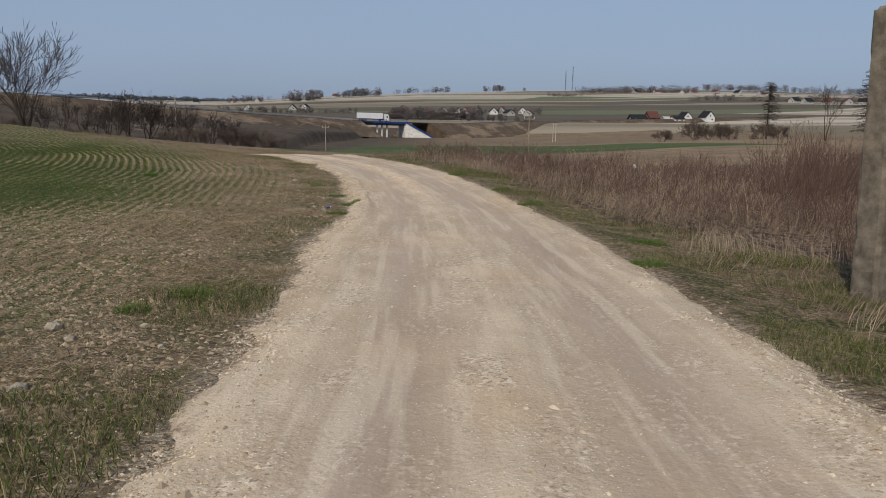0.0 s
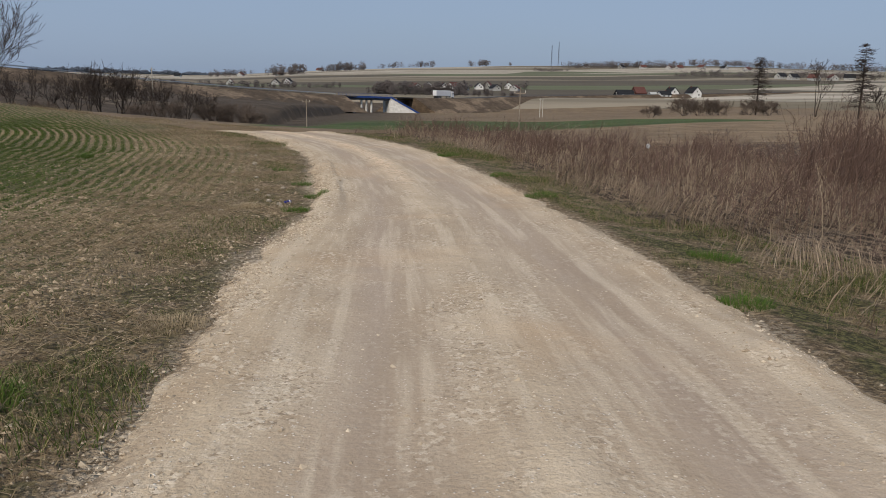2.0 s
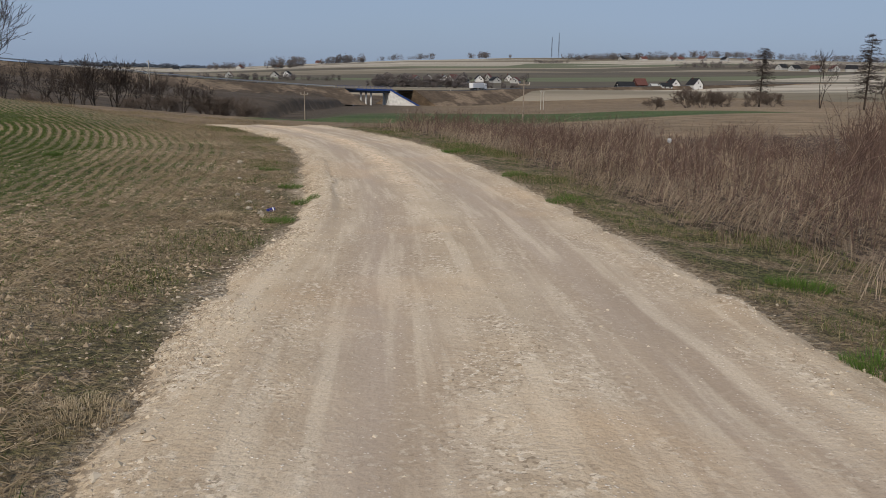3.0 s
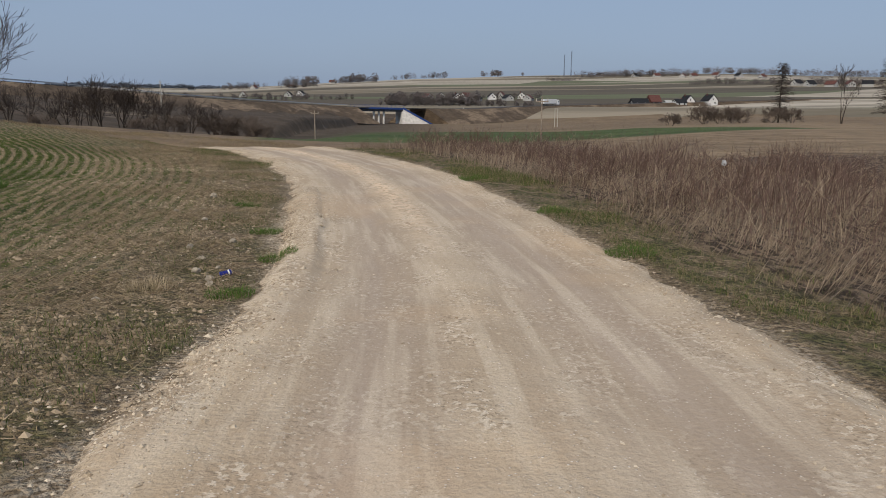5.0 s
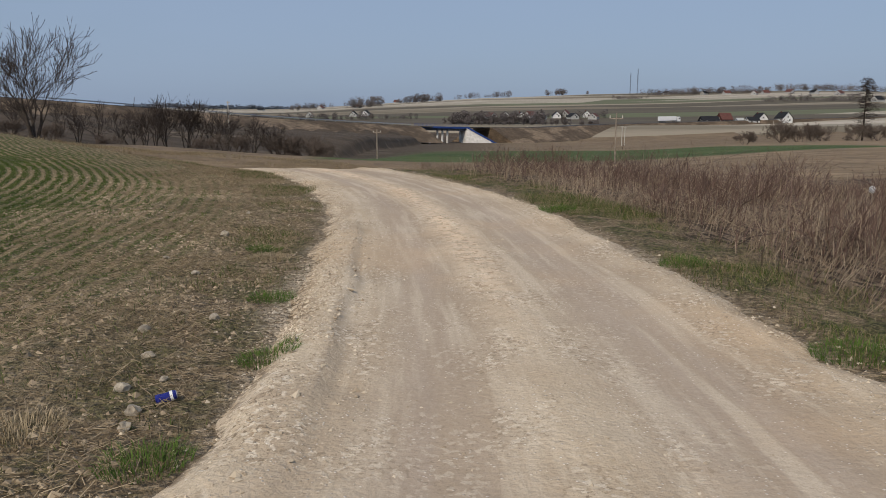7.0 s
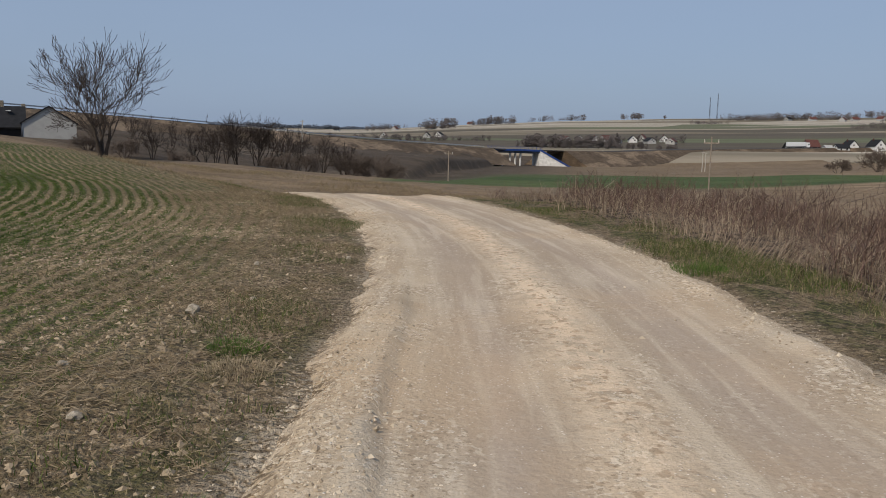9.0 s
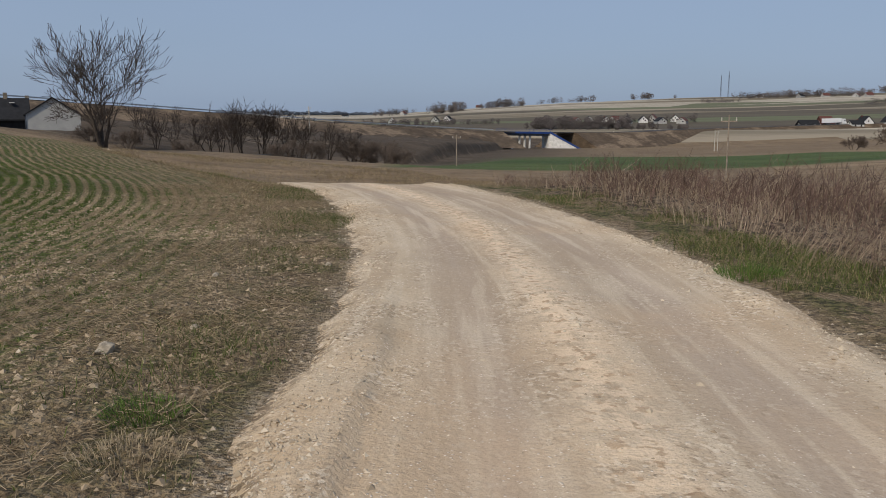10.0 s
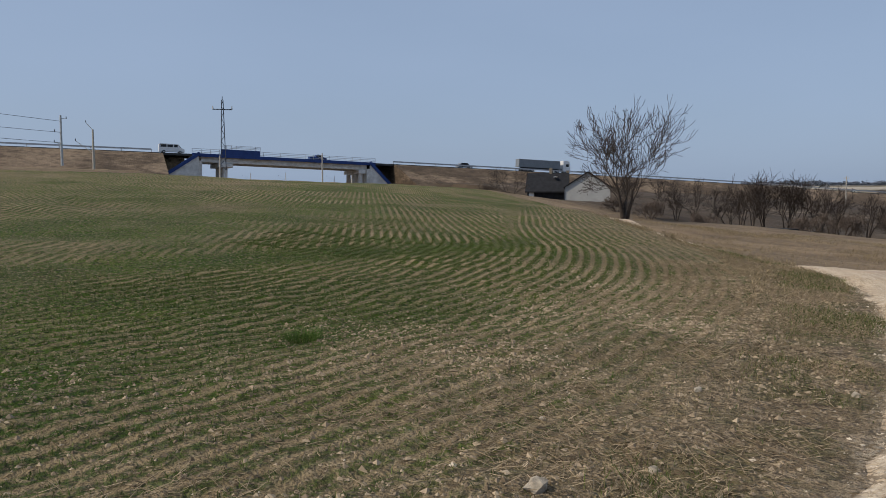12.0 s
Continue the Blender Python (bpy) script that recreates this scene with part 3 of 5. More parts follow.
# ---- bare trees and shrubs ----
def tubes(segments, sides):
    """Joins tapered segments (a, b, ra, rb) into one set of verts and faces."""
    a, b = np.array([s[0] for s in segments]), np.array([s[1] for s in segments])
    ra, rb = np.array([s[2] for s in segments]), np.array([s[3] for s in segments])
    d = b - a
    d /= np.linalg.norm(d, axis=1)[:, None] + 1e-9
    ref = np.where(np.abs(d[:, 2:3]) > 0.9, np.array([[1.0, 0, 0]]), np.array([[0, 0, 1.0]]))
    p = np.cross(d, ref)
    p /= np.linalg.norm(p, axis=1)[:, None]
    q = np.cross(d, p)
    verts = []
    for j in range(sides):
        c, s = math.cos(2 * math.pi * j / sides), math.sin(2 * math.pi * j / sides)
        verts.append(a + (p * c + q * s) * ra[:, None])
        verts.append(b + (p * c + q * s) * rb[:, None])
    v = np.stack(verts, 1).reshape(-1, 3)
    base = np.arange(len(a))[:, None] * 2 * sides
    faces = []
    for j in range(sides):
        k = (j + 1) % sides
        faces.append(np.stack([base[:, 0] + 2 * j, base[:, 0] + 2 * k, base[:, 0] + 2 * k + 1, base[:, 0] + 2 * j + 1], 1))
    return v, np.concatenate(faces)


def grow(rng, start, way, length, radius, depth, out, spread=0.6, up=0.25, kids=3, bend=0.22, shrink=0.72, minr=0.004):
    """Grows one limb in three bent pieces and its twigs."""
    p, d = np.array(start, float), np.array(way, float)
    pieces = 3
    for i in range(pieces):
        d = d + rng.normal(0, bend, 3) * (0.5 + 0.5 * i / pieces) + np.array([0, 0, up * 0.35])
        d /= np.linalg.norm(d)
        q = p + d * length / pieces
        r0, r1 = radius * (1 - 0.16 * i), radius * (1 - 0.16 * (i + 1))
        out.append((p.copy(), q.copy(), max(r0, minr), max(r1, minr), depth))
        if depth > 0 and i > 0:
            for _ in range(kids if i == pieces - 1 else max(1, kids - 1)):
                side = rng.normal(0, 1, 3)
                side -= d * side.dot(d)
                side /= np.linalg.norm(side) + 1e-9
                a = spread * rng.uniform(0.6, 1.3)
                w = d * math.cos(a) + side * math.sin(a) + np.array([0, 0, up * 0.4])
                grow(rng, q if i == pieces - 1 else p + (q - p) * rng.uniform(0.2, 1), w / np.linalg.norm(w), length * shrink * rng.uniform(0.75, 1.1),
                     r1 * 0.62, depth - 1, out, spread, up, kids, bend * 1.1, shrink, minr)
        p = q


def bare_tree(name, x, y, tall, seed, stems=1, depth=4, label="", kids=3, spread=0.6, up=0.3, radius=0.16, lean=0.12, category="tree",
              first=0.30, shrink=0.72, minr=0.012, bend=0.2):
    rng = np.random.default_rng(seed)
    segs = []
    for s in range(stems):
        turn = rng.uniform(0, 2 * math.pi)
        tilt = lean if stems == 1 else rng.uniform(0.6, 1.6) * lean
        way = np.array([math.cos(turn) * tilt, math.sin(turn) * tilt, 1.0])
        off = np.array([math.cos(turn), math.sin(turn), 0]) * (0 if stems == 1 else 0.12 * rng.uniform(0.5, 1.5) * stems ** 0.5)
        grow(rng, off, way / np.linalg.norm(way), tall * first * rng.uniform(0.9, 1.1), radius / (1 if stems == 1 else 1.4), depth, segs, spread, up, kids, bend, shrink, minr)
    top = max(s[1][2] for s in segs)
    k = tall / top
    segs = [(s[0] * k, s[1] * k, s[2], s[3], s[4]) for s in segs]
    root = tagged(new(name), label, category)
    root.location = (x, y, ground_at(x, y) - 0.12)
    if category == "bush":
        v, f = tubes([s[:4] for s in segs], 3)
        tagged(mesh_of("branch_mass", v, f, BRUSH, root), kind="stuff")
        return root
    thick = [s for s in segs if s[4] >= depth - 1]
    thin = [s for s in segs if s[4] < depth - 1]
    v, f = tubes([s[:4] for s in thick], 6)
    mesh_of("trunk", v, f, BARK, root, True)
    if thin:
        v, f = tubes([s[:4] for s in thin], 3)
        mesh_of("crown", v, f, TWIG, root)
    return root


def plant_trees():
    bare_tree("tree", -38.3, 74.5, 11.2, 8, stems=5, depth=5, label="broad bare tree with dark branches beside the track", kids=2, spread=0.52,
              up=0.20, radius=0.24, lean=0.30, first=0.28, shrink=0.80, minr=0.017, bend=0.13)
    row = [(-64, 112, 5.2, 3), (-58, 113, 6.2, 2), (-54, 110, 5.0, 3), (-50, 108, 6.4, 2), (-47.5, 112, 5.6, 3), (-45.5, 111, 6.0, 3), (-43, 109, 6.6, 3), (-41, 108, 7.6, 4),
           (-39.5, 110, 7.0, 4), (-38, 109, 7.4, 3), (-36, 111, 6.0, 3), (-33.5, 108, 4.8, 3), (-30, 108, 5.4, 3), (-28, 111, 4.6, 3),
           (-54, 122, 5.0, 2), (-70, 122, 4.5, 3), (-82, 108, 5.5, 2), (-96, 118, 6.5, 3)]
    for i, (x, y, tall, stems) in enumerate(row):
        bare_tree("orchard_tree", x, y, tall, 20 + i, stems=stems, depth=3, label="old bare orchard tree in a hedgerow", kids=3, spread=0.60, up=0.10,
                  radius=0.12, lean=0.36, first=0.36, minr=0.016, bend=0.13)
    for i, (x, y, tall) in enumerate([(-62, 108, 2.6), (-56, 107, 2.8), (-48, 106, 2.6), (-35, 106, 2.8), (-32, 107, 3.0), (-27, 110, 3.6), (-25.5, 110, 3.4), (-24.2, 112, 3.8), (-21.5, 109, 3.0)]):
        bare_tree("thorn_bush", x, y, tall, 50 + i, stems=9, depth=3, label="dense dark thorn bush on the field edge", spread=0.8, up=0.12,
                  radius=0.09, lean=0.6, category="bush", first=0.4, minr=0.018)


plant_trees()


# ---- plants and stones close to the road ----
def rods_of(a, b, ra, rb, sides=3):
    return tubes(list(zip(a, b, ra, rb)), sides)


def blades_of(base, tall, lean, wide, rng, curl=0.45):
    """Bent grass blades: base places, heights, lean vectors over the plan and widths."""
    n = len(base)
    turn = rng.uniform(0, 2 * math.pi, n)
    side = np.stack([np.cos(turn), np.sin(turn), np.zeros(n)], 1) * (wide / 2)[:, None]
    mid = base + np.concatenate([lean * (0.5 - 0.5 * curl), np.full((n, 1), 0.55)], 1) * tall[:, None]
    tip = base + np.concatenate([lean, np.full((n, 1), 1.0)], 1) * tall[:, None]
    tip[:, 2] -= (np.hypot(lean[:, 0], lean[:, 1]) * 0.25 * tall)
    v = np.stack([base - side, base + side, mid + side * 0.7, mid - side * 0.7, tip], 1).reshape(-1, 3)
    k = np.arange(n)[:, None] * 5
    quads = (k + np.array([[0, 1, 2, 3]])).tolist()
    tris = (k + np.array([[3, 2, 4]])).tolist()
    return v, quads + tris


def scatter(rng, n, x0, x1, y0, y1):
    return rng.uniform(x0, x1, n), rng.uniform(y0, y1, n)


def beside(x, y):
    """Signed metres beyond the road's edge on each side: left positive, right negative; inside 0."""
    sd, k = nearest(ROAD, x, y)
    off = np.abs(sd) - road_half(k) + ragged(x, y)
    return np.where(sd > 0, 1, -1) * np.maximum(off, 0), sd


def strewn(rng, n, near, far, y0=0.5, y1=46.0, side=1):
    """Places beside the road: metres beyond its edge from near to far, left (1) or right (-1)."""
    line = ROAD[(ROAD[:, 1] > y0) & (ROAD[:, 1] < y1)]
    i = rng.integers(0, len(line) - 1, n)
    t = line[i + 1] - line[i]
    t /= np.linalg.norm(t, axis=1)[:, None]
    p = line[i] + t * rng.uniform(0, 0.3, n)[:, None]
    half = half_at(p[:, 1])
    u = side * (half + rng.uniform(near, far, n))
    return p[:, 0] - t[:, 1] * u, p[:, 1] + t[:, 0] * u


def on_ground(x, y, sink=0.004):
    """Places on the ground, or on the road where it lies higher."""
    sd, k = nearest(ROAD, x, y)
    w = road_half(k)
    z = np.maximum(relief(x, y, sd, w), np.where(np.abs(sd) < w + 0.3, road_shape(x, y, sd, w)[0], -1))
    return np.stack([x, y, land(x, y) + z - sink], 1)


def dry_weeds():
    rng = np.random.default_rng(3)
    red = tufted("reddish_weed_stems", (0.050, 0.030, 0.025), (0.215, 0.142, 0.112))
    pale = tufted("straw_stems", (0.180, 0.134, 0.090), (0.460, 0.370, 0.265))
    x, y = scatter(rng, 95000, -3, 26, 2, 52)
    off, _ = beside(x, y)
    d = -off
    dens = smooth(1.2, 2.4, d + 0.5 * fractal(x, y, 0.45, 2, 61)) * (1 - smooth(13, 20, d + 3 * fractal(x, y, 0.15, 2, 62)))
    dens *= 0.22 + 0.78 * smooth(-0.30, 0.30, fractal(x, y, 0.55, 3, 63))
    dens *= 1 - 0.85 * smooth(17, 12, y) * smooth(5.5, 3.0, d)
    dens *= np.where(y < 9, 0.55, 1.0) * (1 - smooth(38, 48, y + 0.5 * x))
    keep = rng.uniform(0, 1, len(x)) < dens * 0.62
    x, y, d = x[keep], y[keep], d[keep]
    p = on_ground(x, y)
    n = len(p)
    clump = smooth(-0.6, 0.8, fractal(x, y, 0.55, 3, 64))
    tall = (0.35 + 0.65 * smooth(1.3, 5, d)) * (0.38 + 0.62 * clump) * rng.uniform(0.3, 1.0, n) ** 0.8 * 1.35 * (1 - 0.15 * smooth(24, 40, y))
    straw = rng.uniform(0, 1, n) < 0.20 + 0.25 * (d < 3)
    lean = rng.normal(0, 0.22, (n, 2)) + np.array([0.03, -0.02])
    lean = np.where((rng.uniform(0, 1, n) < 0.25)[:, None], lean * 3.5, lean)
    a = p
    b = p + np.concatenate([lean * 0.4, np.full((n, 1), 0.55)], 1) * tall[:, None]
    c = p + np.concatenate([lean * 1.2, np.full((n, 1), 1.0)], 1) * tall[:, None]
    r = np.where(straw, 0.0042, 0.0050) * rng.uniform(0.6, 1.5, n) * (1 + 0.35 * smooth(20, 45, y))
    for name, mask, mat, label in (("weed_stems", ~straw, red, "thicket of dry reddish-brown weed stems beside the road"),
                                   ("straw_stems", straw, pale, "dry straw-coloured grass stems among the weeds")):
        A, B, C, R = a[mask], b[mask], c[mask], r[mask]
        segs = [(A, B, R, R * 0.8), (B, C, R * 0.8, R * 0.45)]
        m = len(A)
        for t in range(3 if name == "weed_stems" else 2):
            f = rng.uniform(0.1, 0.85, m)[:, None]
            s = B + (C - B) * f
            w = rng.normal(0, 1, (m, 3))
            w[:, 2] = np.abs(w[:, 2]) + 0.8
            w /= np.linalg.norm(w, axis=1)[:, None]
            segs.append((s, s + w * (np.linalg.norm(C - A, axis=1) * rng.uniform(0.12, 0.28, m))[:, None], R * 0.5, R * 0.3))
        v, f = rods_of(*(np.concatenate([s[i] for s in segs]) for i in range(4)))
        tagged(mesh_of(name, v, f, mat), label, "weeds", kind="stuff")
    # lodged dead grass at the foot of the weeds
    x, y = scatter(rng, 130000, -3, 22, 2, 46)
    off, _ = beside(x, y)
    d = -off
    keep = rng.uniform(0, 1, len(x)) < smooth(1.0, 1.9, d + 0.4 * fractal(x, y, 0.5, 2, 71)) * (1 - smooth(9, 16, d)) * (0.3 + 0.7 * smooth(-0.3, 0.4, fractal(x, y, 0.6, 2, 72)))
    x, y = x[keep], y[keep]
    p = on_ground(x, y)
    n = len(p)
    ang = fractal(x, y, 0.35, 2, 73) * 3
    lean = np.stack([np.cos(ang), np.sin(ang)], 1) * rng.uniform(0.3, 1.9, n)[:, None]
    v, f = blades_of(p, rng.uniform(0.14, 0.50, n), lean, rng.uniform(0.005, 0.011, n), rng)
    tagged(mesh_of("dead_grass", v, f, tufted("dead_grass_blades", (0.090, 0.064, 0.043), (0.42, 0.330, 0.235))),
           "lodged dead grass at the foot of the weeds", "grass", kind="stuff")


def verge_grass():
    rng = np.random.default_rng(4)
    xr, yr = strewn(rng, 230000, 0.0, 3.6, side=-1)
    xl, yl = strewn(rng, 110000, -0.1, 1.7, side=1)
    x, y = np.concatenate([xr, xl]), np.concatenate([yr, yl])
    sd, k = nearest(ROAD, x, y)
    off = np.abs(sd) - road_half(k)
    patch = fractal(x, y, 0.55, 3, 81) + 0.35 * vnoise(x, y, 3.5, 85)
    dens = np.where(sd < 0, smooth(0.12, 0.34, off + 0.22 * patch) * (1 - smooth(1.3 + 1.6 * smooth(17, 11, y), 2.4 + 1.6 * smooth(17, 11, y), off)) * (0.10 + 0.90 * smooth(-0.45, 0.15, patch)),
                    0.95 * smooth(0.02, 0.20, off + 0.2 * patch) * (1 - smooth(0.8, 1.7, off + 0.35 * patch)) * (0.06 + 0.94 * smooth(-0.40, 0.25, patch)))
    keep = rng.uniform(0, 1, len(x)) < dens
    x, y, patch, off, sd = x[keep], y[keep], patch[keep], off[keep], sd[keep]
    p = on_ground(x, y)
    n = len(p)
    lean = rng.normal(0, 0.8, (n, 2))
    tall = rng.uniform(0.025, 0.080, n) * np.where((sd > 0) & (y < 9), 1.3, 1.0) * (1 + 0.7 * smooth(0, 0.8, patch)) * (1 + 0.5 * smooth(0.6, 1.6, off))
    dry = rng.uniform(0, 1, n) < 0.40 + 0.3 * smooth(0.4, -0.4, patch)
    for name, mask, lo, hi, label in (("verge_grass", ~dry, (0.022, 0.044, 0.006), (0.118, 0.150, 0.030), "patchy short green grass along both edges of the road"),
                                      ("dry_verge_grass", dry, (0.095, 0.072, 0.036), (0.360, 0.290, 0.165), "dry yellowed grass along both edges of the road")):
        v, f = blades_of(p[mask], tall[mask], lean[mask], rng.uniform(0.0035, 0.007, mask.sum()), rng)
        tagged(mesh_of(name, v, f, tufted(name + "_blades", lo, hi)), label, "grass", kind="stuff")


def bank_grass():
    """Dry grass on the low bank along the field's far edge and beyond the bend."""
    rng = np.random.default_rng(14)
    xa, ya = strewn(rng, 22000, 0.1, 1.8, 30, 60, 1)
    xb, yb = strewn(rng, 60000, 0.2, 14.0, 36, 66, -1)
    x, y = np.concatenate([xa, xb]), np.concatenate([ya, yb])
    keep = rng.uniform(0, 1, len(x)) < 0.12 + 0.88 * smooth(-0.15, 0.3, fractal(x, y, 0.4, 3, 101))
    x, y = x[keep], y[keep]
    n = len(x)
    v, f = blades_of(on_ground(x, y), rng.uniform(0.06, 0.24, n) * np.where(y < 40, 0.4, 1.0), rng.normal(0, 0.6, (n, 2)), rng.uniform(0.008, 0.018, n), rng)
    tagged(mesh_of("bank_grass", v, f, tufted("bank_grass_blades", (0.110, 0.085, 0.046), (0.400, 0.310, 0.185))),
           "dry tufted grass on the bank beyond the bend", "grass", kind="stuff")


def crop_rows():
    """Young cereal plants in rows that follow the field's edge."""
    rng = np.random.default_rng(6)
    x, y = strewn(rng, 420000, 0.8, 13.0, -2, 44, 1)
    sd, k = nearest(ROAD, x, y)
    e = sd - road_half(k)
    far = np.hypot(x + 0.5, y - 15)
    dens = smooth(1.1, 2.4, e) * (0.30 + 0.70 * smooth(2, 7, e)) * (1 - smooth(15, 16, e)) * (1 - 0.6 * smooth(12, 28, far)) * (0.25 + 0.75 * smooth(-0.5, 0.3, fractal(x, y, 0.2, 3, 91)))
    keep = rng.uniform(0, 1, len(x)) < dens
    x, y, e, k = x[keep], y[keep], e[keep], k[keep]
    near = (np.round(e / 0.26 - 0.25) + 0.25) * 0.26 + rng.normal(0, 0.035, len(e)) - e
    tang = np.gradient(ROAD[:, :2], axis=0)
    tang /= np.linalg.norm(tang, axis=1)[:, None]
    x, y = x - tang[k, 1] * near, y + tang[k, 0] * near
    p = on_ground(x, y)
    n = len(p)
    far = np.hypot(x, y - 15)
    v, f = blades_of(p, rng.uniform(0.022, 0.070, n), rng.normal(0, 0.75, (n, 2)), rng.uniform(0.004, 0.007, n) * (1 + 0.5 * smooth(10, 25, far)), rng)
    tagged(mesh_of("cereal_seedlings", v, f, tufted("seedling_blades", (0.028, 0.062, 0.006), (0.130, 0.160, 0.034))),
           "young green cereal seedlings sown in curved rows", "crop", kind="stuff")
    # chopped straw and dead stalks on the bare soil of the field's edge
    x, y = strewn(rng, 120000, 0.1, 5.0, 0.5, 38, 1)
    off, _ = beside(x, y)
    keep = (off > 0.12) & (rng.uniform(0, 1, len(x)) < 0.9 * smooth(0.1, 0.5, off) * (1 - smooth(2.4, 5, off)) * (0.08 + 0.92 * smooth(-0.1, 0.35, fractal(x, y, 0.8, 3, 93))))
    x, y = x[keep], y[keep]
    a = on_ground(x, y, -0.006)
    n = len(a)
    ang = rng.uniform(0, 2 * math.pi, n)
    b = a + np.stack([np.cos(ang), np.sin(ang), rng.uniform(0.0, 0.55, n)], 1) * rng.uniform(0.03, 0.13, n)[:, None]
    v, f = rods_of(a, b, np.full(n, 0.0026), np.full(n, 0.0016))
    tagged(mesh_of("straw_litter", v, f, tufted("chopped_straw", (0.095, 0.068, 0.040), (0.46, 0.360, 0.230))),
           "chopped straw and dead stalks on the field's edge", "litter", kind="stuff")


def pebble_set(rng, p, size):
    """Irregular little stones of eight faces each."""
    n = len(p)
    dirs = np.array([(1, 0, 0), (0, 1, 0), (-1, 0, 0), (0, -1, 0), (0, 0, 1), (0, 0, -1)], float)
    v = dirs[None] * rng.uniform(0.55, 1.1, (n, 6, 1)) + rng.normal(0, 0.14, (n, 6, 3))
    v[:, :, 2] *= 0.7
    t = rng.uniform(0, 2 * math.pi, n)
    c, s = np.cos(t)[:, None], np.sin(t)[:, None]
    v = np.stack([v[:, :, 0] * c - v[:, :, 1] * s, v[:, :, 0] * s + v[:, :, 1] * c, v[:, :, 2]], 2)
    v = v * size[:, None, None] + p[:, None, :]
    faces = np.array([(0, 1, 4), (1, 2, 4), (2, 3, 4), (3, 0, 4), (1, 0, 5), (2, 1, 5), (3, 2, 5), (0, 3, 5)])
    return v.reshape(-1, 3), (np.arange(n)[:, None, None] * 6 + faces[None]).reshape(-1, 3)


def loose_gravel():
    rng = np.random.default_rng(8)
    mat = tufted("limestone_chips", (0.25, 0.190, 0.125), (0.70, 0.60, 0.46), 0.9)
    xa, ya = strewn(rng, 90000, -0.75, 0.7, 0.5, 36, 1)
    xb, yb = strewn(rng, 80000, -0.75, 0.9, 0.5, 40, -1)
    xc, yc = strewn(rng, 60000, -4.2, 3.5, 0.5, 36, 1)
    x, y = np.concatenate([xa, xb, xc]), np.concatenate([ya, yb, yc])
    sd, k = nearest(ROAD, x, y)
    w = road_half(k)
    off = np.abs(sd) - w
    edge = np.exp(-((off + 0.16) / 0.24) ** 2) * np.where(sd > 0, 1.0, 0.85)
    ridge = 0.45 * np.exp(-(sd / 0.28) ** 2) + 0.09 * (off < 0)
    field = 0.05 * (sd > 0) * (off > 0) * (1 - smooth(3, 7, off))
    dens = np.maximum(np.maximum(edge, ridge), field) * (0.25 + 0.75 * smooth(-0.4, 0.4, fractal(x, y, 0.7, 2, 95)))
    keep = rng.uniform(0, 1, len(x)) < dens
    x, y, off, sd = x[keep], y[keep], off[keep], sd[keep]
    p = on_ground(x, y, 0.0)
    n = len(p)
    size = rng.lognormal(math.log(0.0082), 0.5, n).clip(0.004, 0.045)
    v, f = pebble_set(rng, p, size)
    tagged(mesh_of("loose_gravel", v, f, mat), "loose pale limestone chips on the road's edges", "gravel", kind="stuff")
    # soil clods and field stones
    x, y = strewn(rng, 190000, 0.1, 8.0, 0.5, 36, 1)
    off, _ = beside(x, y)
    keep = (off > 0.15) & (rng.uniform(0, 1, len(x)) < smooth(0.15, 0.5, off) * (1 - smooth(4, 8, off)) * (0.25 + 0.75 * smooth(-0.5, 0.4, fractal(x, y, 0.5, 2, 97))))
    x, y = x[keep], y[keep]
    n = len(x)
    v, f = pebble_set(rng, on_ground(x, y, 0.004), rng.lognormal(math.log(0.0150), 0.48, n).clip(0.005, 0.045))
    tagged(mesh_of("soil_clods", v, f, tufted("dry_clods", (0.13, 0.095, 0.058), (0.47, 0.370, 0.250), 0.95)),
           "dry soil clods and small stones in the field", "soil", kind="stuff")


dry_weeds()
verge_grass()
bank_grass()
crop_rows()
loose_gravel()


# ---- the highway, its two bridges and the railway ----
def empty(name, m, label="", category="", group=""):
    ob = tagged(new(name), label, category, group)
    ob.matrix_world = m
    return ob


HW_STEP = np.concatenate([[0], np.cumsum(np.linalg.norm(np.diff(HIGHWAY[:, :2], axis=0), axis=1))])


def on_highway(s, side=0.0, up=0.0):
    """A place on the highway s metres along it, with the turn to face along it and its grade."""
    p = np.array([np.interp(s, HW_STEP, HIGHWAY[:, i]) for i in range(3)])
    q = np.array([np.interp(s + 4, HW_STEP, HIGHWAY[:, i]) for i in range(3)])
    t = q - p
    yaw = math.atan2(t[1], t[0])
    grade = math.atan2(t[2], math.hypot(t[0], t[1]))
    p = p + np.array([-math.sin(yaw) * side, math.cos(yaw) * side, up])
    return Matrix.Translation(p) @ Matrix.Rotation(yaw, 4, "Z") @ Matrix.Rotation(-grade, 4, "Y")


def strip_along(name, s0, s1, side0, side1, up, thick, mat, step=4.0, parent=None):
    """A band that follows the highway, with thickness."""
    verts, faces = [], []
    ss = np.arange(s0, s1, step)
    for s in ss:
        for side in (side0, side1):
            for h in (up, up - thick):
                verts.append(tuple(on_highway(s, side, h).translation))
    for i in range(len(ss) - 1):
        a, b = 4 * i, 4 * i + 4
        for j, k in ((0, 2), (2, 3), (3, 1), (1, 0)):
            faces.append((a + j, a + k, b + k, b + j))
    return mesh_of(name, verts, faces, mat, parent)


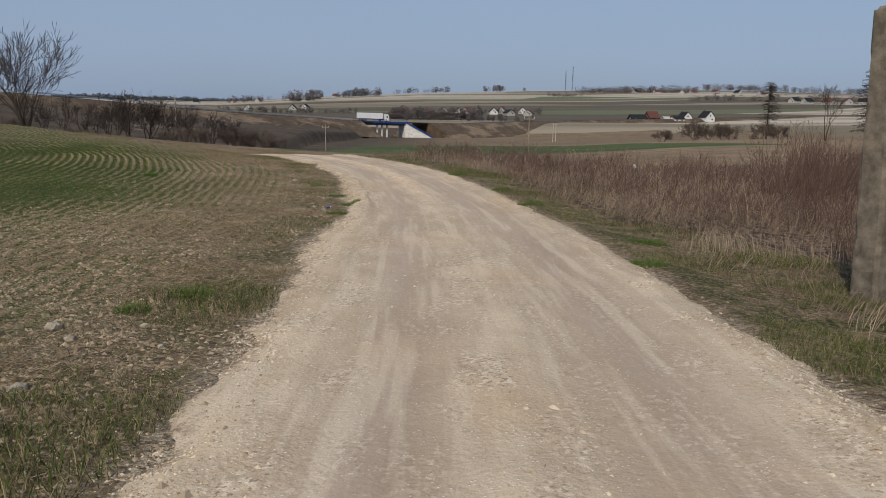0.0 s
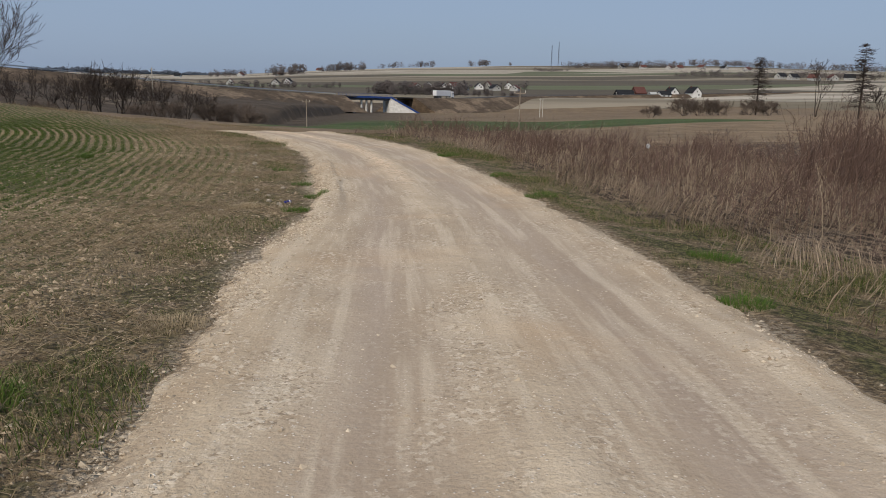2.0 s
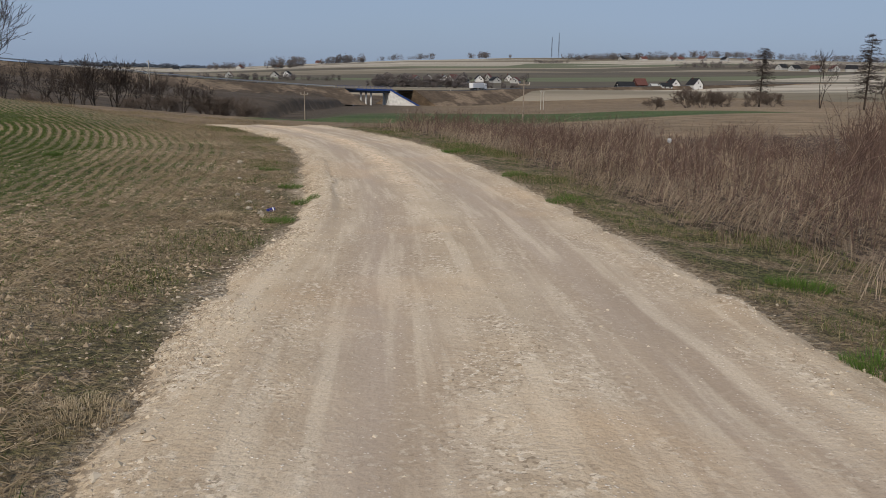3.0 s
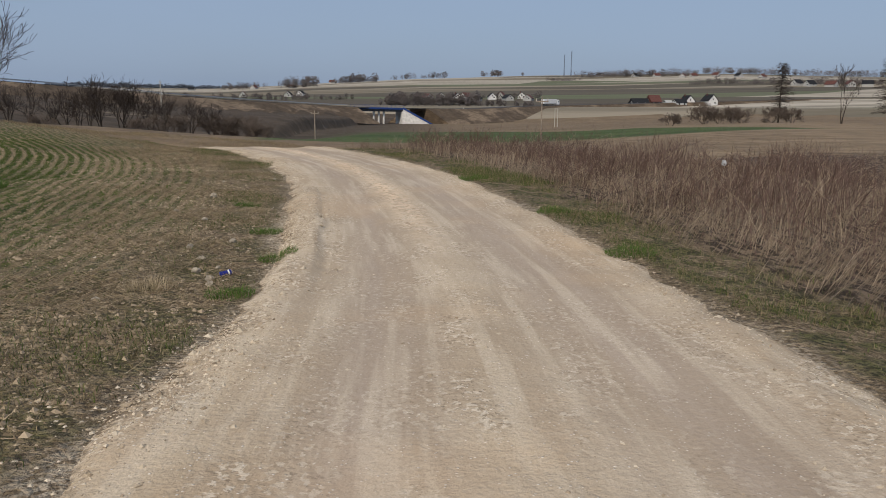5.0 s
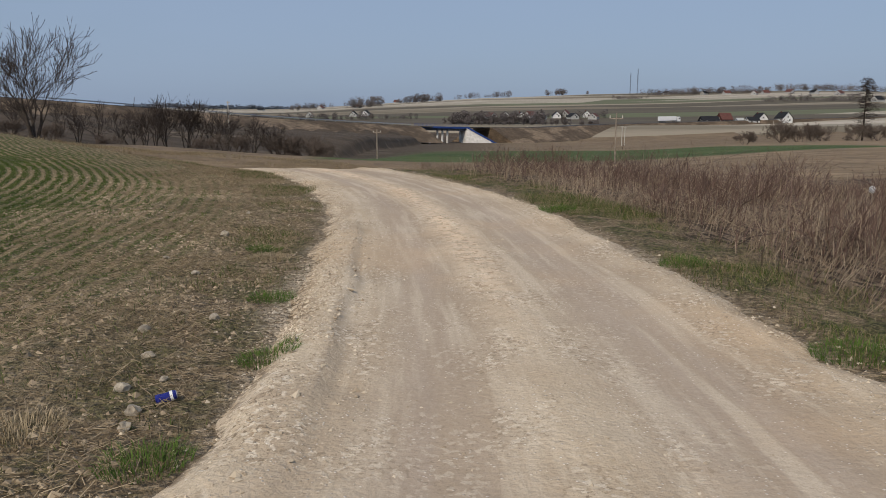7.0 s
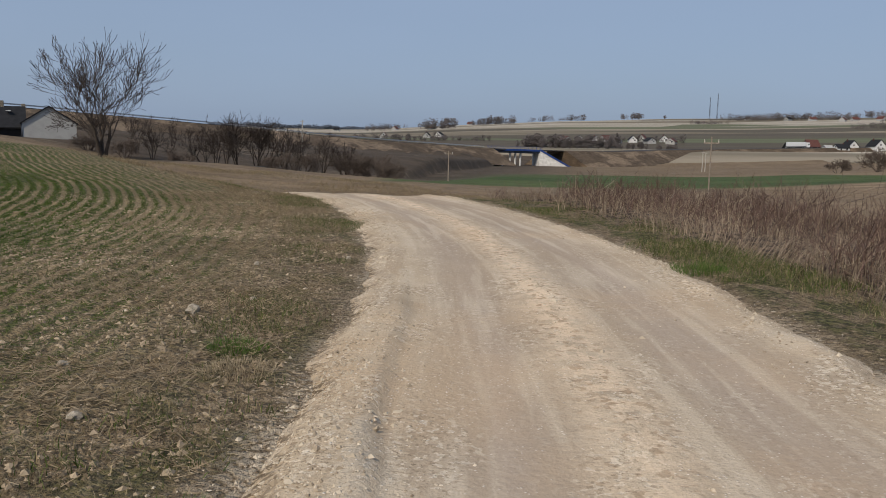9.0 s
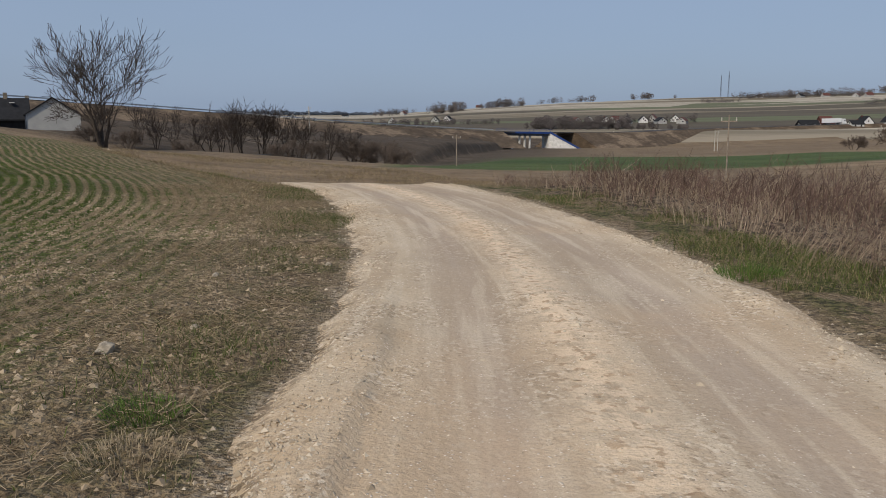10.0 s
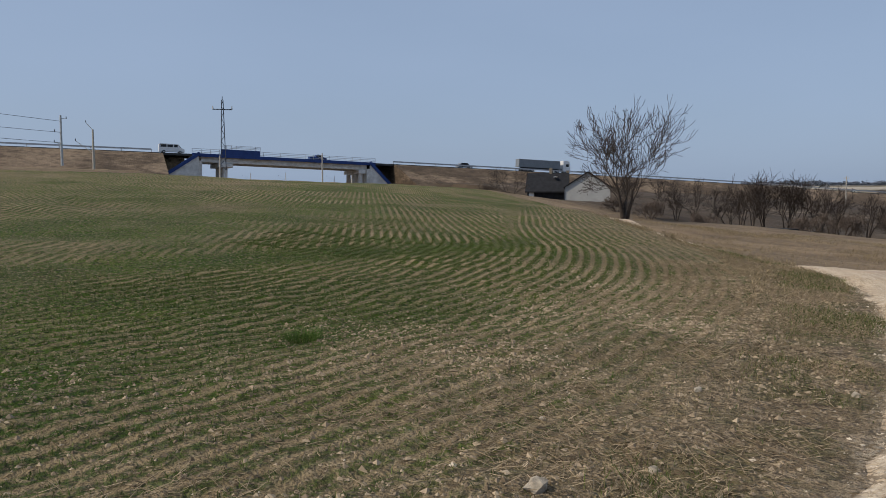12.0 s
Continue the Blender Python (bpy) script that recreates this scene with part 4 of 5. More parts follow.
def build_highway():
    tagged(strip_along("road_highway", 40, HW_STEP[-1] - 10, -5.6, 5.6, 0.02, 0.5, ASPHALT), "distant asphalt highway on an embankment", "road", kind="structure")
    b = Nodes("dry_bank_grass", 0.95)
    c = b.mix(b.noise(0.25, 6), (0.070, 0.050, 0.033), (0.135, 0.098, 0.064))
    c = b.mix(b.math("MULTIPLY", b.noise(0.045, 6, 0.7, b.scaled(1, 1, 3.5), 0.50, 0.60), 0.75), c, (0.290, 0.215, 0.145))
    c = b.mix(b.math("MULTIPLY", b.noise(0.9, 7, 0.75, b.scaled(0.5, 0.5, 2), 0.46, 0.60), 0.55), c, (0.050, 0.036, 0.025))
    bank = b.done(c, b.noise(1.5, 6), 0.2, 0.7)
    near = nearest(HIGHWAY, np.array([NEAR_PASS[0]]), np.array([NEAR_PASS[1]]))[1][0]
    far = nearest(HIGHWAY, np.array([FAR_PASS[0]]), np.array([FAR_PASS[1]]))[1][0]
    sn, sf = HW_STEP[near], HW_STEP[far]
    for s0, s1 in ((60, sn - 28), (sn + 27, sf - 14), (sf + 25, HW_STEP[-1] - 40)):
        verts, faces = [], []
        low = -7.6 if s0 < sf else -9.5
        ss = np.append(np.arange(s0, s1, 4.0), s1)
        for s in ss:
            verts += [tuple(on_highway(s, side, up).translation) for side, up in ((-25, low), (-7, -0.3), (-5.4, -0.1), (5.4, -0.1), (7, -0.3), (25, low))]
        for i in range(len(ss) - 1):
            faces += [(6 * i + j, 6 * i + 6 + j, 6 * i + 7 + j, 6 * i + 1 + j)[::-1] for j in range(5)]
        faces += [tuple(range(6)), tuple(range(6 * len(ss) - 6, 6 * len(ss)))]
        tagged(mesh_of("ground_embankment", verts, faces, bank), "highway embankment with dry brown grass", "embankment", kind="structure")
        if s0 > sf:
            continue
        rail = empty("guardrail", Matrix(), "long steel guardrail along the highway's edge", "guardrail", "highway guardrails")
        strip_along("rail", s0, s1, -5.35, -5.25, 0.80, 0.34, STEEL, 6.0, rail)
        bm = bmesh.new()
        for s in np.arange(s0, s1, 6.0):
            box(0.14, 0.14, 0.85, tuple(on_highway(s, -5.15, -0.15).translation), bm=bm)
        part("posts", bm, STEEL, rail)["kind"] = "stuff"
    return sn, sf


def wall_between(name, a, b, foot_a, foot_b, thick, mat, parent, label=""):
    """An upright wall from a to b with a sloping top."""
    a, b = Vector(a), Vector(b)
    side = Vector((-(b - a).y, (b - a).x, 0)).normalized() * thick / 2
    bm = bmesh.new()
    v = []
    for s in (-1, 1):
        v.append([bm.verts.new(p + side * s) for p in (Vector((a.x, a.y, foot_a)), Vector((b.x, b.y, foot_b)), b, a)])
    lo, hi = v
    bm.faces.new(lo[::-1])
    bm.faces.new(hi)
    for k in range(4):
        bm.faces.new((lo[k], lo[(k + 1) % 4], hi[(k + 1) % 4], hi[k]))
    bmesh.ops.recalc_face_normals(bm, faces=bm.faces[:])
    return part(name, bm, mat, parent, label)


def beam(a, b, wide, tall, bm=None):
    """A square beam between two points."""
    bm = bm or bmesh.new()
    a, b = Vector(a), Vector(b)
    m = Matrix.Translation((a + b) / 2) @ (b - a).to_track_quat("X", "Z").to_matrix().to_4x4()
    made = bmesh.ops.create_cube(bm, size=1.0, matrix=m @ Matrix.Diagonal(((b - a).length, wide, tall, 1)))["verts"]
    for v in made:
        v.tag = True
    return bm


def railing(parent, x0, x1, y, z, tall, mat, gap=2.0):
    for k in range(3):
        part("handrail", beam((x0, y, z + tall * (k + 1) / 3), (x1, y, z + tall * (k + 1) / 3), 0.07, 0.07), mat, parent)
    for x in np.arange(x0, x1 + 0.01, gap):
        part("post", beam((x, y, z), (x, y, z + tall), 0.08, 0.08), mat, parent)


def build_bridges(sn, sf):
    # the overpass on the rise, across the railway
    b = empty("bridge", on_highway(sn), "long road overpass with blue edge beam and concrete wing walls", "bridge")
    part("deck", box(43, 11.4, 0.45, (0, 0, -0.45), 0.04), CONCRETE, b)
    for y in (-4.7, -1.6, 1.6, 4.7):
        part("girder", box(40, 0.5, 1.35, (0, y, -1.80), 0.05), CONCRETE, b)
    for y in (-5.75, 5.75):
        part("edge_beam", box(44, 0.12, 0.75, (0, y, -0.62), 0.02), BLUE, b, "blue painted edge beam")
    for x in (-20.6, 20.6):
        part("abutment", box(1.6, 11.2, 9.0, (x, 0, -10.5), 0.08), CONCRETE, b)
    wall_between("wing_wall", (20.6, -5.6, 0.1), (28.0, -6.4, -7.6), -9.5, -9.5, 0.7, CONCRETE, b)
    part("coping", beam((20.4, -6.05, 0.15), (28.2, -6.85, -7.6), 0.35, 0.75), BLUE, b, "blue sloping coping")
    wall_between("wing_wall", (-20.6, -5.6, 0.1), (-29.0, -6.4, -6.0), -9.5, -9.5, 0.7, CONCRETE, b)
    part("coping", beam((-20.4, -6.05, 0.15), (-29.2, -6.85, -6.0), 0.35, 0.75), BLUE, b, "blue sloping coping")
    for x, wide in ((-14.5, 3.2), (18.6, 1.8)):
        part("pier_cap", box(wide, 11.0, 0.9, (x, 0, -2.75), 0.08), CONCRETE, b)
        for y in (-4.3, 0.0, 4.3):
            part("column", rod((x, y, -10.5), (x, y, -2.7), 0.55, 0.55, 12), CONCRETE, b)
    railing(b, -22, 22, -5.5, 0.0, 1.15, STEEL)
    part("screen", box(8.8, 0.12, 1.35, (-11.2, -5.62, 0.0), 0.03), BLUE, b, "solid blue screen panel over the tracks")
    railing(b, -15.6, -6.8, -5.62, 1.35, 0.85, STEEL, 1.1)
    # the small bridge down in the valley
    c = empty("bridge", on_highway(sf), "small distant road bridge with blue railings and pale wing walls", "bridge")
    part("deck", box(27, 11.4, 0.5, (0, 0, -0.5), 0.04), CONCRETE, c)
    for y in (-4.6, 0, 4.6):
        part("girder", box(25, 0.6, 1.3, (0, y, -1.8), 0.05), DARK_STEEL, c)
    part("edge_beam", box(27.5, 0.14, 0.9, (0, -5.78, -0.75), 0.02), BLUE, c, "blue painted edge beam")
    for x in (-12.6, 12.6):
        part("abutment", box(1.4, 11.2, 8.6, (x, 0, -10.2), 0.08), CONCRETE, c)
    wall_between("wing_wall", (12.4, -5.6, 0.0), (25.5, -11.0, -7.6), -9.4, -9.4, 0.7, CONCRETE, c)
    part("coping", beam((12.2, -6.0, 0.05), (25.7, -11.4, -7.6), 0.4, 0.8), BLUE, c, "blue sloping coping")
    wall_between("wing_wall", (-12.4, -5.6, 0.0), (-8.0, -16.0, -8.0), -9.4, -9.4, 0.8, CONCRETE, c)
    for x in (-1.5, 1.0, 3.5):
        part("column", rod((x, -3, -10.3), (x, -3, -1.6), 0.5, 0.5, 10), CONCRETE, c)
    railing(c, -13.5, 13.5, -5.5, 0.0, 1.3, BLUE)


def mast_with_arms(name, x, y, tall, label, arms, mat=STEEL, r=0.16, z=None):
    base = ground_at(x, y) if z is None else z
    p = empty(name, Matrix.Translation((x, y, base - 0.3)) @ Matrix.Rotation(radians(60), 4, "Z"), label, "pole")
    part("shaft", rod((0, 0, 0), (0, 0, tall + 0.3), r, r * 0.7, 8), mat, p)
    for z0, reach, rise in arms:
        part("arm", rod((0, 0, z0 + 0.3), (reach, 0, z0 + rise + 0.3), 0.05, 0.04, 6), mat, p)
        part("insulator", rod((reach, 0, z0 + rise + 0.3), (reach, 0, z0 + rise + 0.65), 0.08, 0.05, 8), DARK_STEEL, p)
    return p


def lattice_pylon(x, y, tall, z):
    p = empty("power_pole", Matrix.Translation((x, y, z)) @ Matrix.Rotation(radians(63), 4, "Z"), "slender steel lattice power pole with one crossarm", "pole")
    for sx in (-1, 1):
        for sy in (-1, 1):
            part("leg", beam((sx * 0.42, sy * 0.42, 0), (sx * 0.12, sy * 0.12, tall), 0.09, 0.09), DARK_STEEL, p)
    bm = bmesh.new()
    n = 12
    for k in range(n):
        w0, w1 = 0.42 - 0.30 * k / n, 0.42 - 0.30 * (k + 1) / n
        s = 1 if k % 2 else -1
        z0, z1 = tall * k / n, tall * (k + 1) / n
        beam((-w0 * s, -w0, z0), (w1 * s, -w1, z1), 0.06, 0.06, bm)
        beam((-w0, -w0 * s, z0), (-w1, w1 * s, z1), 0.06, 0.06, bm)
        beam((-w0 * s, w0, z0), (w1 * s, w1, z1), 0.06, 0.06, bm)
    part("bracing", bm, DARK_STEEL, p)
    part("crossarm", beam((-1.55, 0, tall - 1.5), (1.55, 0, tall - 1.5), 0.14, 0.14), DARK_STEEL, p)
    for sx in (-1.5, 1.5):
        part("insulator", rod((sx, 0, tall - 1.45), (sx, 0, tall - 0.95), 0.10, 0.06, 8), PALE_POLE, p)
    part("peak", rod((0, 0, tall), (0, 0, tall + 0.7), 0.07, 0.05, 6), DARK_STEEL, p)


def wire(name, a, b, sag, r=0.03):
    """One hanging wire as a thin tube."""
    a, b = np.array(a, float), np.array(b, float)
    t = np.linspace(0, 1, 13)
    pts = a + (b - a) * t[:, None]
    pts[:, 2] -= sag * 4 * t * (1 - t)
    v, f = tubes([(pts[i], pts[i + 1], r, r) for i in range(12)], 3)
    tagged(mesh_of(name, v, f, DARK_STEEL), "thin overhead wire hanging between poles", "wire", "overhead wires")


SN, SF = build_highway()
build_bridges(SN, SF)
lattice_pylon(-117.5, 77, 11.4, 5.7)
mast_with_arms("catenary_pole", -127, 55, 7.4, "concrete railway catenary pole with brackets", [(6.9, 0.8, 0.0), (4.8, -0.9, 0.1), (3.0, -1.0, 0.3)], STEEL, 0.2, 6.4)
mast_with_arms("catenary_pole", -128, 60, 6.0, "concrete railway catenary pole with a slanting bracket", [(2.2, -2.6, 2.0), (5.9, -1.0, 1.2)], PALE_POLE, 0.2, 6.0)
mast_with_arms("catenary_pole", -126, 102, 6.6, "concrete railway catenary pole before the overpass", [(5.6, -0.7, 0.2)], PALE_POLE, 0.17, 3.2)
mast_with_arms("catenary_pole", -141, 88, 4.6, "short pale railway post below the overpass", [], PALE_POLE, 0.16, 4.8)
for dx, tall in ((0, 6.0), (7, 6.4), (17, 5.2)):
    mast_with_arms("catenary_pole", -243 + dx * 0.7, 150 + dx * 1.6, tall, "distant railway catenary pole with a slanting bracket", [(3.6, -2.6, 1.6)], STEEL, 0.16, 3.6)
for k, (h0, h1) in enumerate(((11.2, 16.0), (9.6, 14.2), (12.9, 19.5))):
    wire("overhead_wire", (-127, 55, h0), (-128, -12, h1), 0.6, 0.035)


# ---- houses, village, woods and poles in the distance ----
def polar(az, dist, eye=(0.0, 9.2)):
    return eye[0] + dist * math.sin(radians(az)), eye[1] + dist * math.cos(radians(az))


def window_in(parent, x, z, wide, tall, y, turn=0.0, frame_mat=None):
    w = part("window", box(wide, 0.10, tall, (x, y, z), 0.01), frame_mat or PLASTER, parent)
    part("pane", box(wide - 0.16, 0.04, tall - 0.16, (x, y - 0.05, z + 0.08)), GLASS, w)
    return w


def house(x, y, turn, long, deep, eave, ridge, walls, roof, label, name="house", windows=3, z=None, chimney=True, group=""):
    """A gabled house: its ridge runs along its length."""
    base = ground_at(x, y) if z is None else z
    h = empty(name, Matrix.Translation((x, y, base - 0.4)) @ Matrix.Rotation(radians(turn), 4, "Z"), label, "house", group)
    half = deep / 2
    body = prism([(-half, 0), (half, 0), (half, eave + 0.4), (0, ridge + 0.4), (-half, eave + 0.4)], long, matrix=Matrix.Rotation(radians(90), 4, "Z"))
    part("wall", body, walls, h)
    over, thick = 0.45, 0.22
    rise = (ridge - eave) / half
    for s in (-1, 1):
        a, b = (0.0, ridge + 0.42), (s * (half + over), eave + 0.42 - rise * over)
        slab = prism([a, b, (b[0], b[1] + thick), (0, a[1] + thick)], long + 0.9, matrix=Matrix.Rotation(radians(90), 4, "Z"))
        part("roof", slab, roof, h)
    if chimney:
        part("chimney", box(0.6, 0.6, 1.5, (long * 0.22, 0.8, ridge - 0.2), 0.03), RED_ROOF, h)
    for i in range(windows):
        window_in(h, -long / 2 + (i + 0.5) * long / windows, 1.4, 1.1, 1.3, -half - 0.02)
    g = part("window", box(0.10, 1.1, 1.2, (-long / 2 - 0.02, 0, eave + 0.6), 0.01), PLASTER, h)
    part("pane", box(0.04, 0.9, 1.0, (-long / 2 - 0.07, 0, eave + 0.7)), GLASS, g)
    g = part("window", box(0.10, 1.3, 1.3, (-long / 2 - 0.02, -half * 0.4, 1.4), 0.01), PLASTER, h)
    part("pane", box(0.04, 1.1, 1.1, (-long / 2 - 0.07, -half * 0.4, 1.5)), GLASS, g)
    return h


def near_house():
    """The house behind the tree: a long dark roof and a pale grey cross gable."""
    x, y = -87.0, 126.5
    z = 0.55
    m = Matrix.Translation((x, y, z - 0.5)) @ Matrix.Rotation(radians(37), 4, "Z")
    h = empty("house", m, "house with a black-roofed wing and a pale grey gable", "house")
    part("wall", prism([(-3.8, 0), (3.8, 0), (3.8, 2.9), (0, 5.4), (-3.8, 2.9)], 11.0, matrix=Matrix.Translation((5.0, 0, 0))), GREY_PLASTER, h)
    for s in (-1, 1):
        a, b = (0.0, 5.42), (s * 4.1, 2.72)
        part("roof", prism([a, b, (b[0], b[1] + 0.2), (0, 5.64)], 11.6, matrix=Matrix.Translation((5.0, 0, 0))), DARK_ROOF, h)
    turn = Matrix.Rotation(radians(90), 4, "Z")
    part("wall", prism([(-4, 0), (4, 0), (4, 2.4), (0, 5.2), (-4, 2.4)], 7.0, matrix=Matrix.Translation((-2.0, 0.5, 0)) @ turn), DARK_ROOF, h)
    for s in (-1, 1):
        a, b = (0.0, 5.35), (s * 4.6, 2.0)
        part("roof", prism([a, b, (b[0], b[1] + 0.2), (0, 5.58)], 7.6, matrix=Matrix.Translation((-2.0, 0.5, 0)) @ turn), DARK_ROOF, h)
    part("chimney", box(0.55, 0.55, 1.2, (-1.5, 0.5, 5.2), 0.03), OLD_CONCRETE, h)
    part("chimney", box(0.55, 0.55, 0.8, (1.5, 0.8, 5.2), 0.03), OLD_CONCRETE, h)
    part("skylight", box(0.7, 0.9, 0.08, (-0.6, -1.4, 4.75)), PLASTER, h, "white skylight")
    part("door", box(0.9, 0.12, 1.9, (-4.7, -3.56, 0.45), 0.02), PLASTER, h, "white door")
    part("gutter", rod((1.1, -5.6, 2.75), (1.1, 5.4, 2.75), 0.09, 0.09, 8), DARK_STEEL, h)
    part("downpipe", rod((1.12, -5.58, 0.2), (1.12, -5.58, 2.75), 0.06, 0.06, 8), DARK_STEEL, h)


def farmsteads():
    # white houses and a barn beyond the highway
    for az, d, turn, long, deep, eave, ridge, walls, roof, label, name in (
            (20.7, 575, 110, 8, 8, 3.2, 7.2, PLASTER, DARK_ROOF, "white house with a steep dark gabled roof", "house"),
            (19.2, 570, 105, 8, 7.5, 3.0, 6.8, PLASTER, DARK_ROOF, "white house with black roof beside a garage", "house"),
            (18.7, 560, 15, 8, 6, 2.6, 4.8, PLASTER, DARK_ROOF, "low white annexe with black roof", "house"),
            (17.9, 560, 15, 5, 5, 2.6, 4.0, PLASTER, GREY_PLASTER, "small white outbuilding with a pale roof", "shed"),
            (15.9, 560, 10, 12, 8, 2.0, 5.2, DARK_ROOF, DARK_ROOF, "old dark barn with a low broad roof", "barn"),
            (16.9, 566, 15, 8, 8, 3.0, 7.2, RED_ROOF, RED_ROOF, "old red brick barn with a tall roof", "barn")):
        x, y = polar(az, d)
        house(x, y, turn, long, deep, eave, ridge, walls, roof, label, name, windows=2, z=ground_at(x, y), chimney=name == "house")
    # the village along the foot of the hill
    rng = np.random.default_rng(12)
    for i, az in enumerate((-18.6, -13.0, -9.8, -8.9, 0.4, 1.4, 2.6, 3.3, 4.1, 5.2, 5.9, 6.4, 7.4, 7.9)):
        d = 590 + 60 * rng.uniform(0, 1) + (120 if az < -5 else 0)
        x, y = polar(az, d)
        house(x, y, rng.uniform(50, 120), rng.uniform(7, 10), rng.uniform(6, 7), 2.0, rng.uniform(4.4, 5.6), GREY_PLASTER if i % 3 else PLASTER,
              (DARK_ROOF, RED_ROOF, DARK_ROOF)[i % 3], "small village house with a pitched roof at the hill's foot", "house", 2, chimney=i % 2 == 0, group="village houses")
    for az, d in ((-12.2, 1250), (-6.6, 1400), (-9.5, 1150), (13, 1350), (15.5, 1300), (17.0, 1280), (18.8, 1230), (19.5, 1240), (21.0, 1260), (22.5, 1200), (24, 1150),
                  (26.2, 900), (27.0, 880), (28.3, 870), (29.4, 880), (30.4, 890), (-20.4, 1300), (-21.5, 1250), (-16.5, 1350)):
        x, y = polar(az, d)
        house(x, y, rng.uniform(0, 180), 10, 8, 2.6, 6.0, GREY_PLASTER, DARK_ROOF if rng.uniform() < 0.6 else RED_ROOF, "far pale house on the hillside", "house", 1, chimney=False, group="far houses")


def clump(name, spots, mat, label, category, seed=1, leaf=1.0):
    """Woods seen from far off: many small uneven tufts within ragged crowns."""
    rng = np.random.default_rng(seed)
    pts, size = [], []
    for x, y, wide, tall, n in spots:
        z = ground_at(x, y)
        trees = max(1, int(wide / 4))
        for _ in range(trees):
            cx = x + rng.uniform(-wide / 2, wide / 2)
            cy = y + rng.uniform(-5, 5)
            h = tall * rng.uniform(0.55, 1.1)
            k = max(30, 5 * n // trees)
            u = rng.normal(0, 1, (k, 3))
            u /= np.linalg.norm(u, axis=1)[:, None]
            u *= rng.uniform(0.2, 1, (k, 1)) ** 0.5
            pts.append(np.array([cx, cy, z + h * 0.55]) + u * np.array([h * 0.42, h * 0.42, h * 0.5]))
            size.append(rng.uniform(0.2, 0.55, k) * leaf * h / 9)
            stem = np.linspace(0, 1, 6)
            pts.append(np.stack([np.full(6, cx), np.full(6, cy), z + stem * h * 0.5], 1))
            size.append(np.full(6, 0.2 * leaf))
    v, f = pebble_set(rng, np.concatenate(pts), np.concatenate(size))
    return tagged(mesh_of(name, v, f, mat), label, category, kind="stuff")


def far_woods():
    # aerial haze is put into the colours: wood slightly paled, farther forest blued
    wood = plain("bare_far_wood", (0.150, 0.130, 0.124), 0.95, 0.35, 0.02)
    hazed_wood = plain("far_forest", (0.110, 0.130, 0.165), 0.95, 0.2, 0.004)
    rng = np.random.default_rng(31)
    spots = []

    def belt(az0, az1, d, tall, n, each, wide=14):
        for az in np.linspace(az0, az1, n):
            x, y = polar(az + rng.uniform(-0.1, 0.1), d * rng.uniform(0.985, 1.015))
            spots.append((x, y, wide * rng.uniform(0.5, 1.4), tall * rng.uniform(0.6, 1.15), each))

    belt(-2.8, 4.4, 560, 9, 24, 90)
    belt(-1.5, 8.5, 500, 4.5, 26, 60, 9)
    belt(-17.5, -5.5, 640, 5.5, 34, 50)
    belt(4.6, 8.6, 640, 6, 12, 50)
    belt(-9.8, -8.0, 1150, 14, 7, 60, 20)
    belt(-6.3, -3.4, 1300, 14, 12, 60, 22)
    for az, n, tall in ((-2.2, 1, 12), (-1.3, 2, 16), (0.3, 2, 12), (1.0, 2, 13), (4.6, 4, 15), (5.6, 1, 18), (7.4, 1, 14)):
        belt(az, az + 0.25 * n, 1640, tall, n, 50, 16)
    belt(-14.2, -12.0, 1300, 14, 8, 50, 22)
    belt(9.4, 11.2, 1150, 6, 12, 50, 22)
    belt(12, 19.5, 1320, 11, 44, 40, 26)
    belt(20.0, 23.2, 1680, 14, 14, 40, 26)
    belt(19.5, 32, 930, 8, 46, 40, 20)
    belt(23, 34, 1500, 12, 30, 40, 30)
    clump("far_wood", spots, wood, "bare grey-brown woods and hedges on the far hills", "woods", 5, 1.5)
    spots.clear()
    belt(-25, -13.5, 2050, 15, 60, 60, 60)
    clump("far_forest", spots, hazed_wood, "distant forest ridge on the skyline with bluish haze in its colour", "forest", 6, 4.0)


def layered_tree(x, y, tall, seed, label):
    """A larch-like tree: one straight trunk with tiers of drooping side branches."""
    rng = np.random.default_rng(seed)
    root = tagged(new("tree"), label, "tree")
    root.location = (x, y, ground_at(x, y) - 0.15)
    v, f = tubes([((0, 0, 0), (0.05, 0, tall * 0.5), 0.24, 0.16), ((0.05, 0, tall * 0.5), (0, 0.05, tall), 0.16, 0.03)], 8)
    mesh_of("trunk", v, f, BARK, root, True)
    segs = []
    for _ in range(150):
        h = tall * rng.uniform(0.14, 0.985)
        reach = (0.30 * (tall - h) + 0.10 * tall) * rng.uniform(0.45, 1.0) * (0.7 if h < tall * 0.3 else 1)
        reach = min(reach, 3.6)
        t = rng.uniform(0, 2 * math.pi)
        d = np.array([math.cos(t), math.sin(t), 0.0])
        p = np.array([0, 0, h])
        for i in range(4):
            q = p + d * reach / 4 + np.array([0, 0, (0.10, 0.02, -0.06, -0.02)[i] * reach]) + rng.normal(0, 0.04, 3)
            segs.append((p, q, 0.05 - 0.009 * i, 0.042 - 0.009 * i))
            for _ in range(5):
                w = rng.normal(0, 1, 3) * np.array([1, 1, 0.55])
                segs.append((q, q + w / np.linalg.norm(w) * rng.uniform(0.25, 0.75), 0.028, 0.018))
            p = q
    v, f = tubes(segs, 3)
    mesh_of("crown", v, f, TWIG, root)


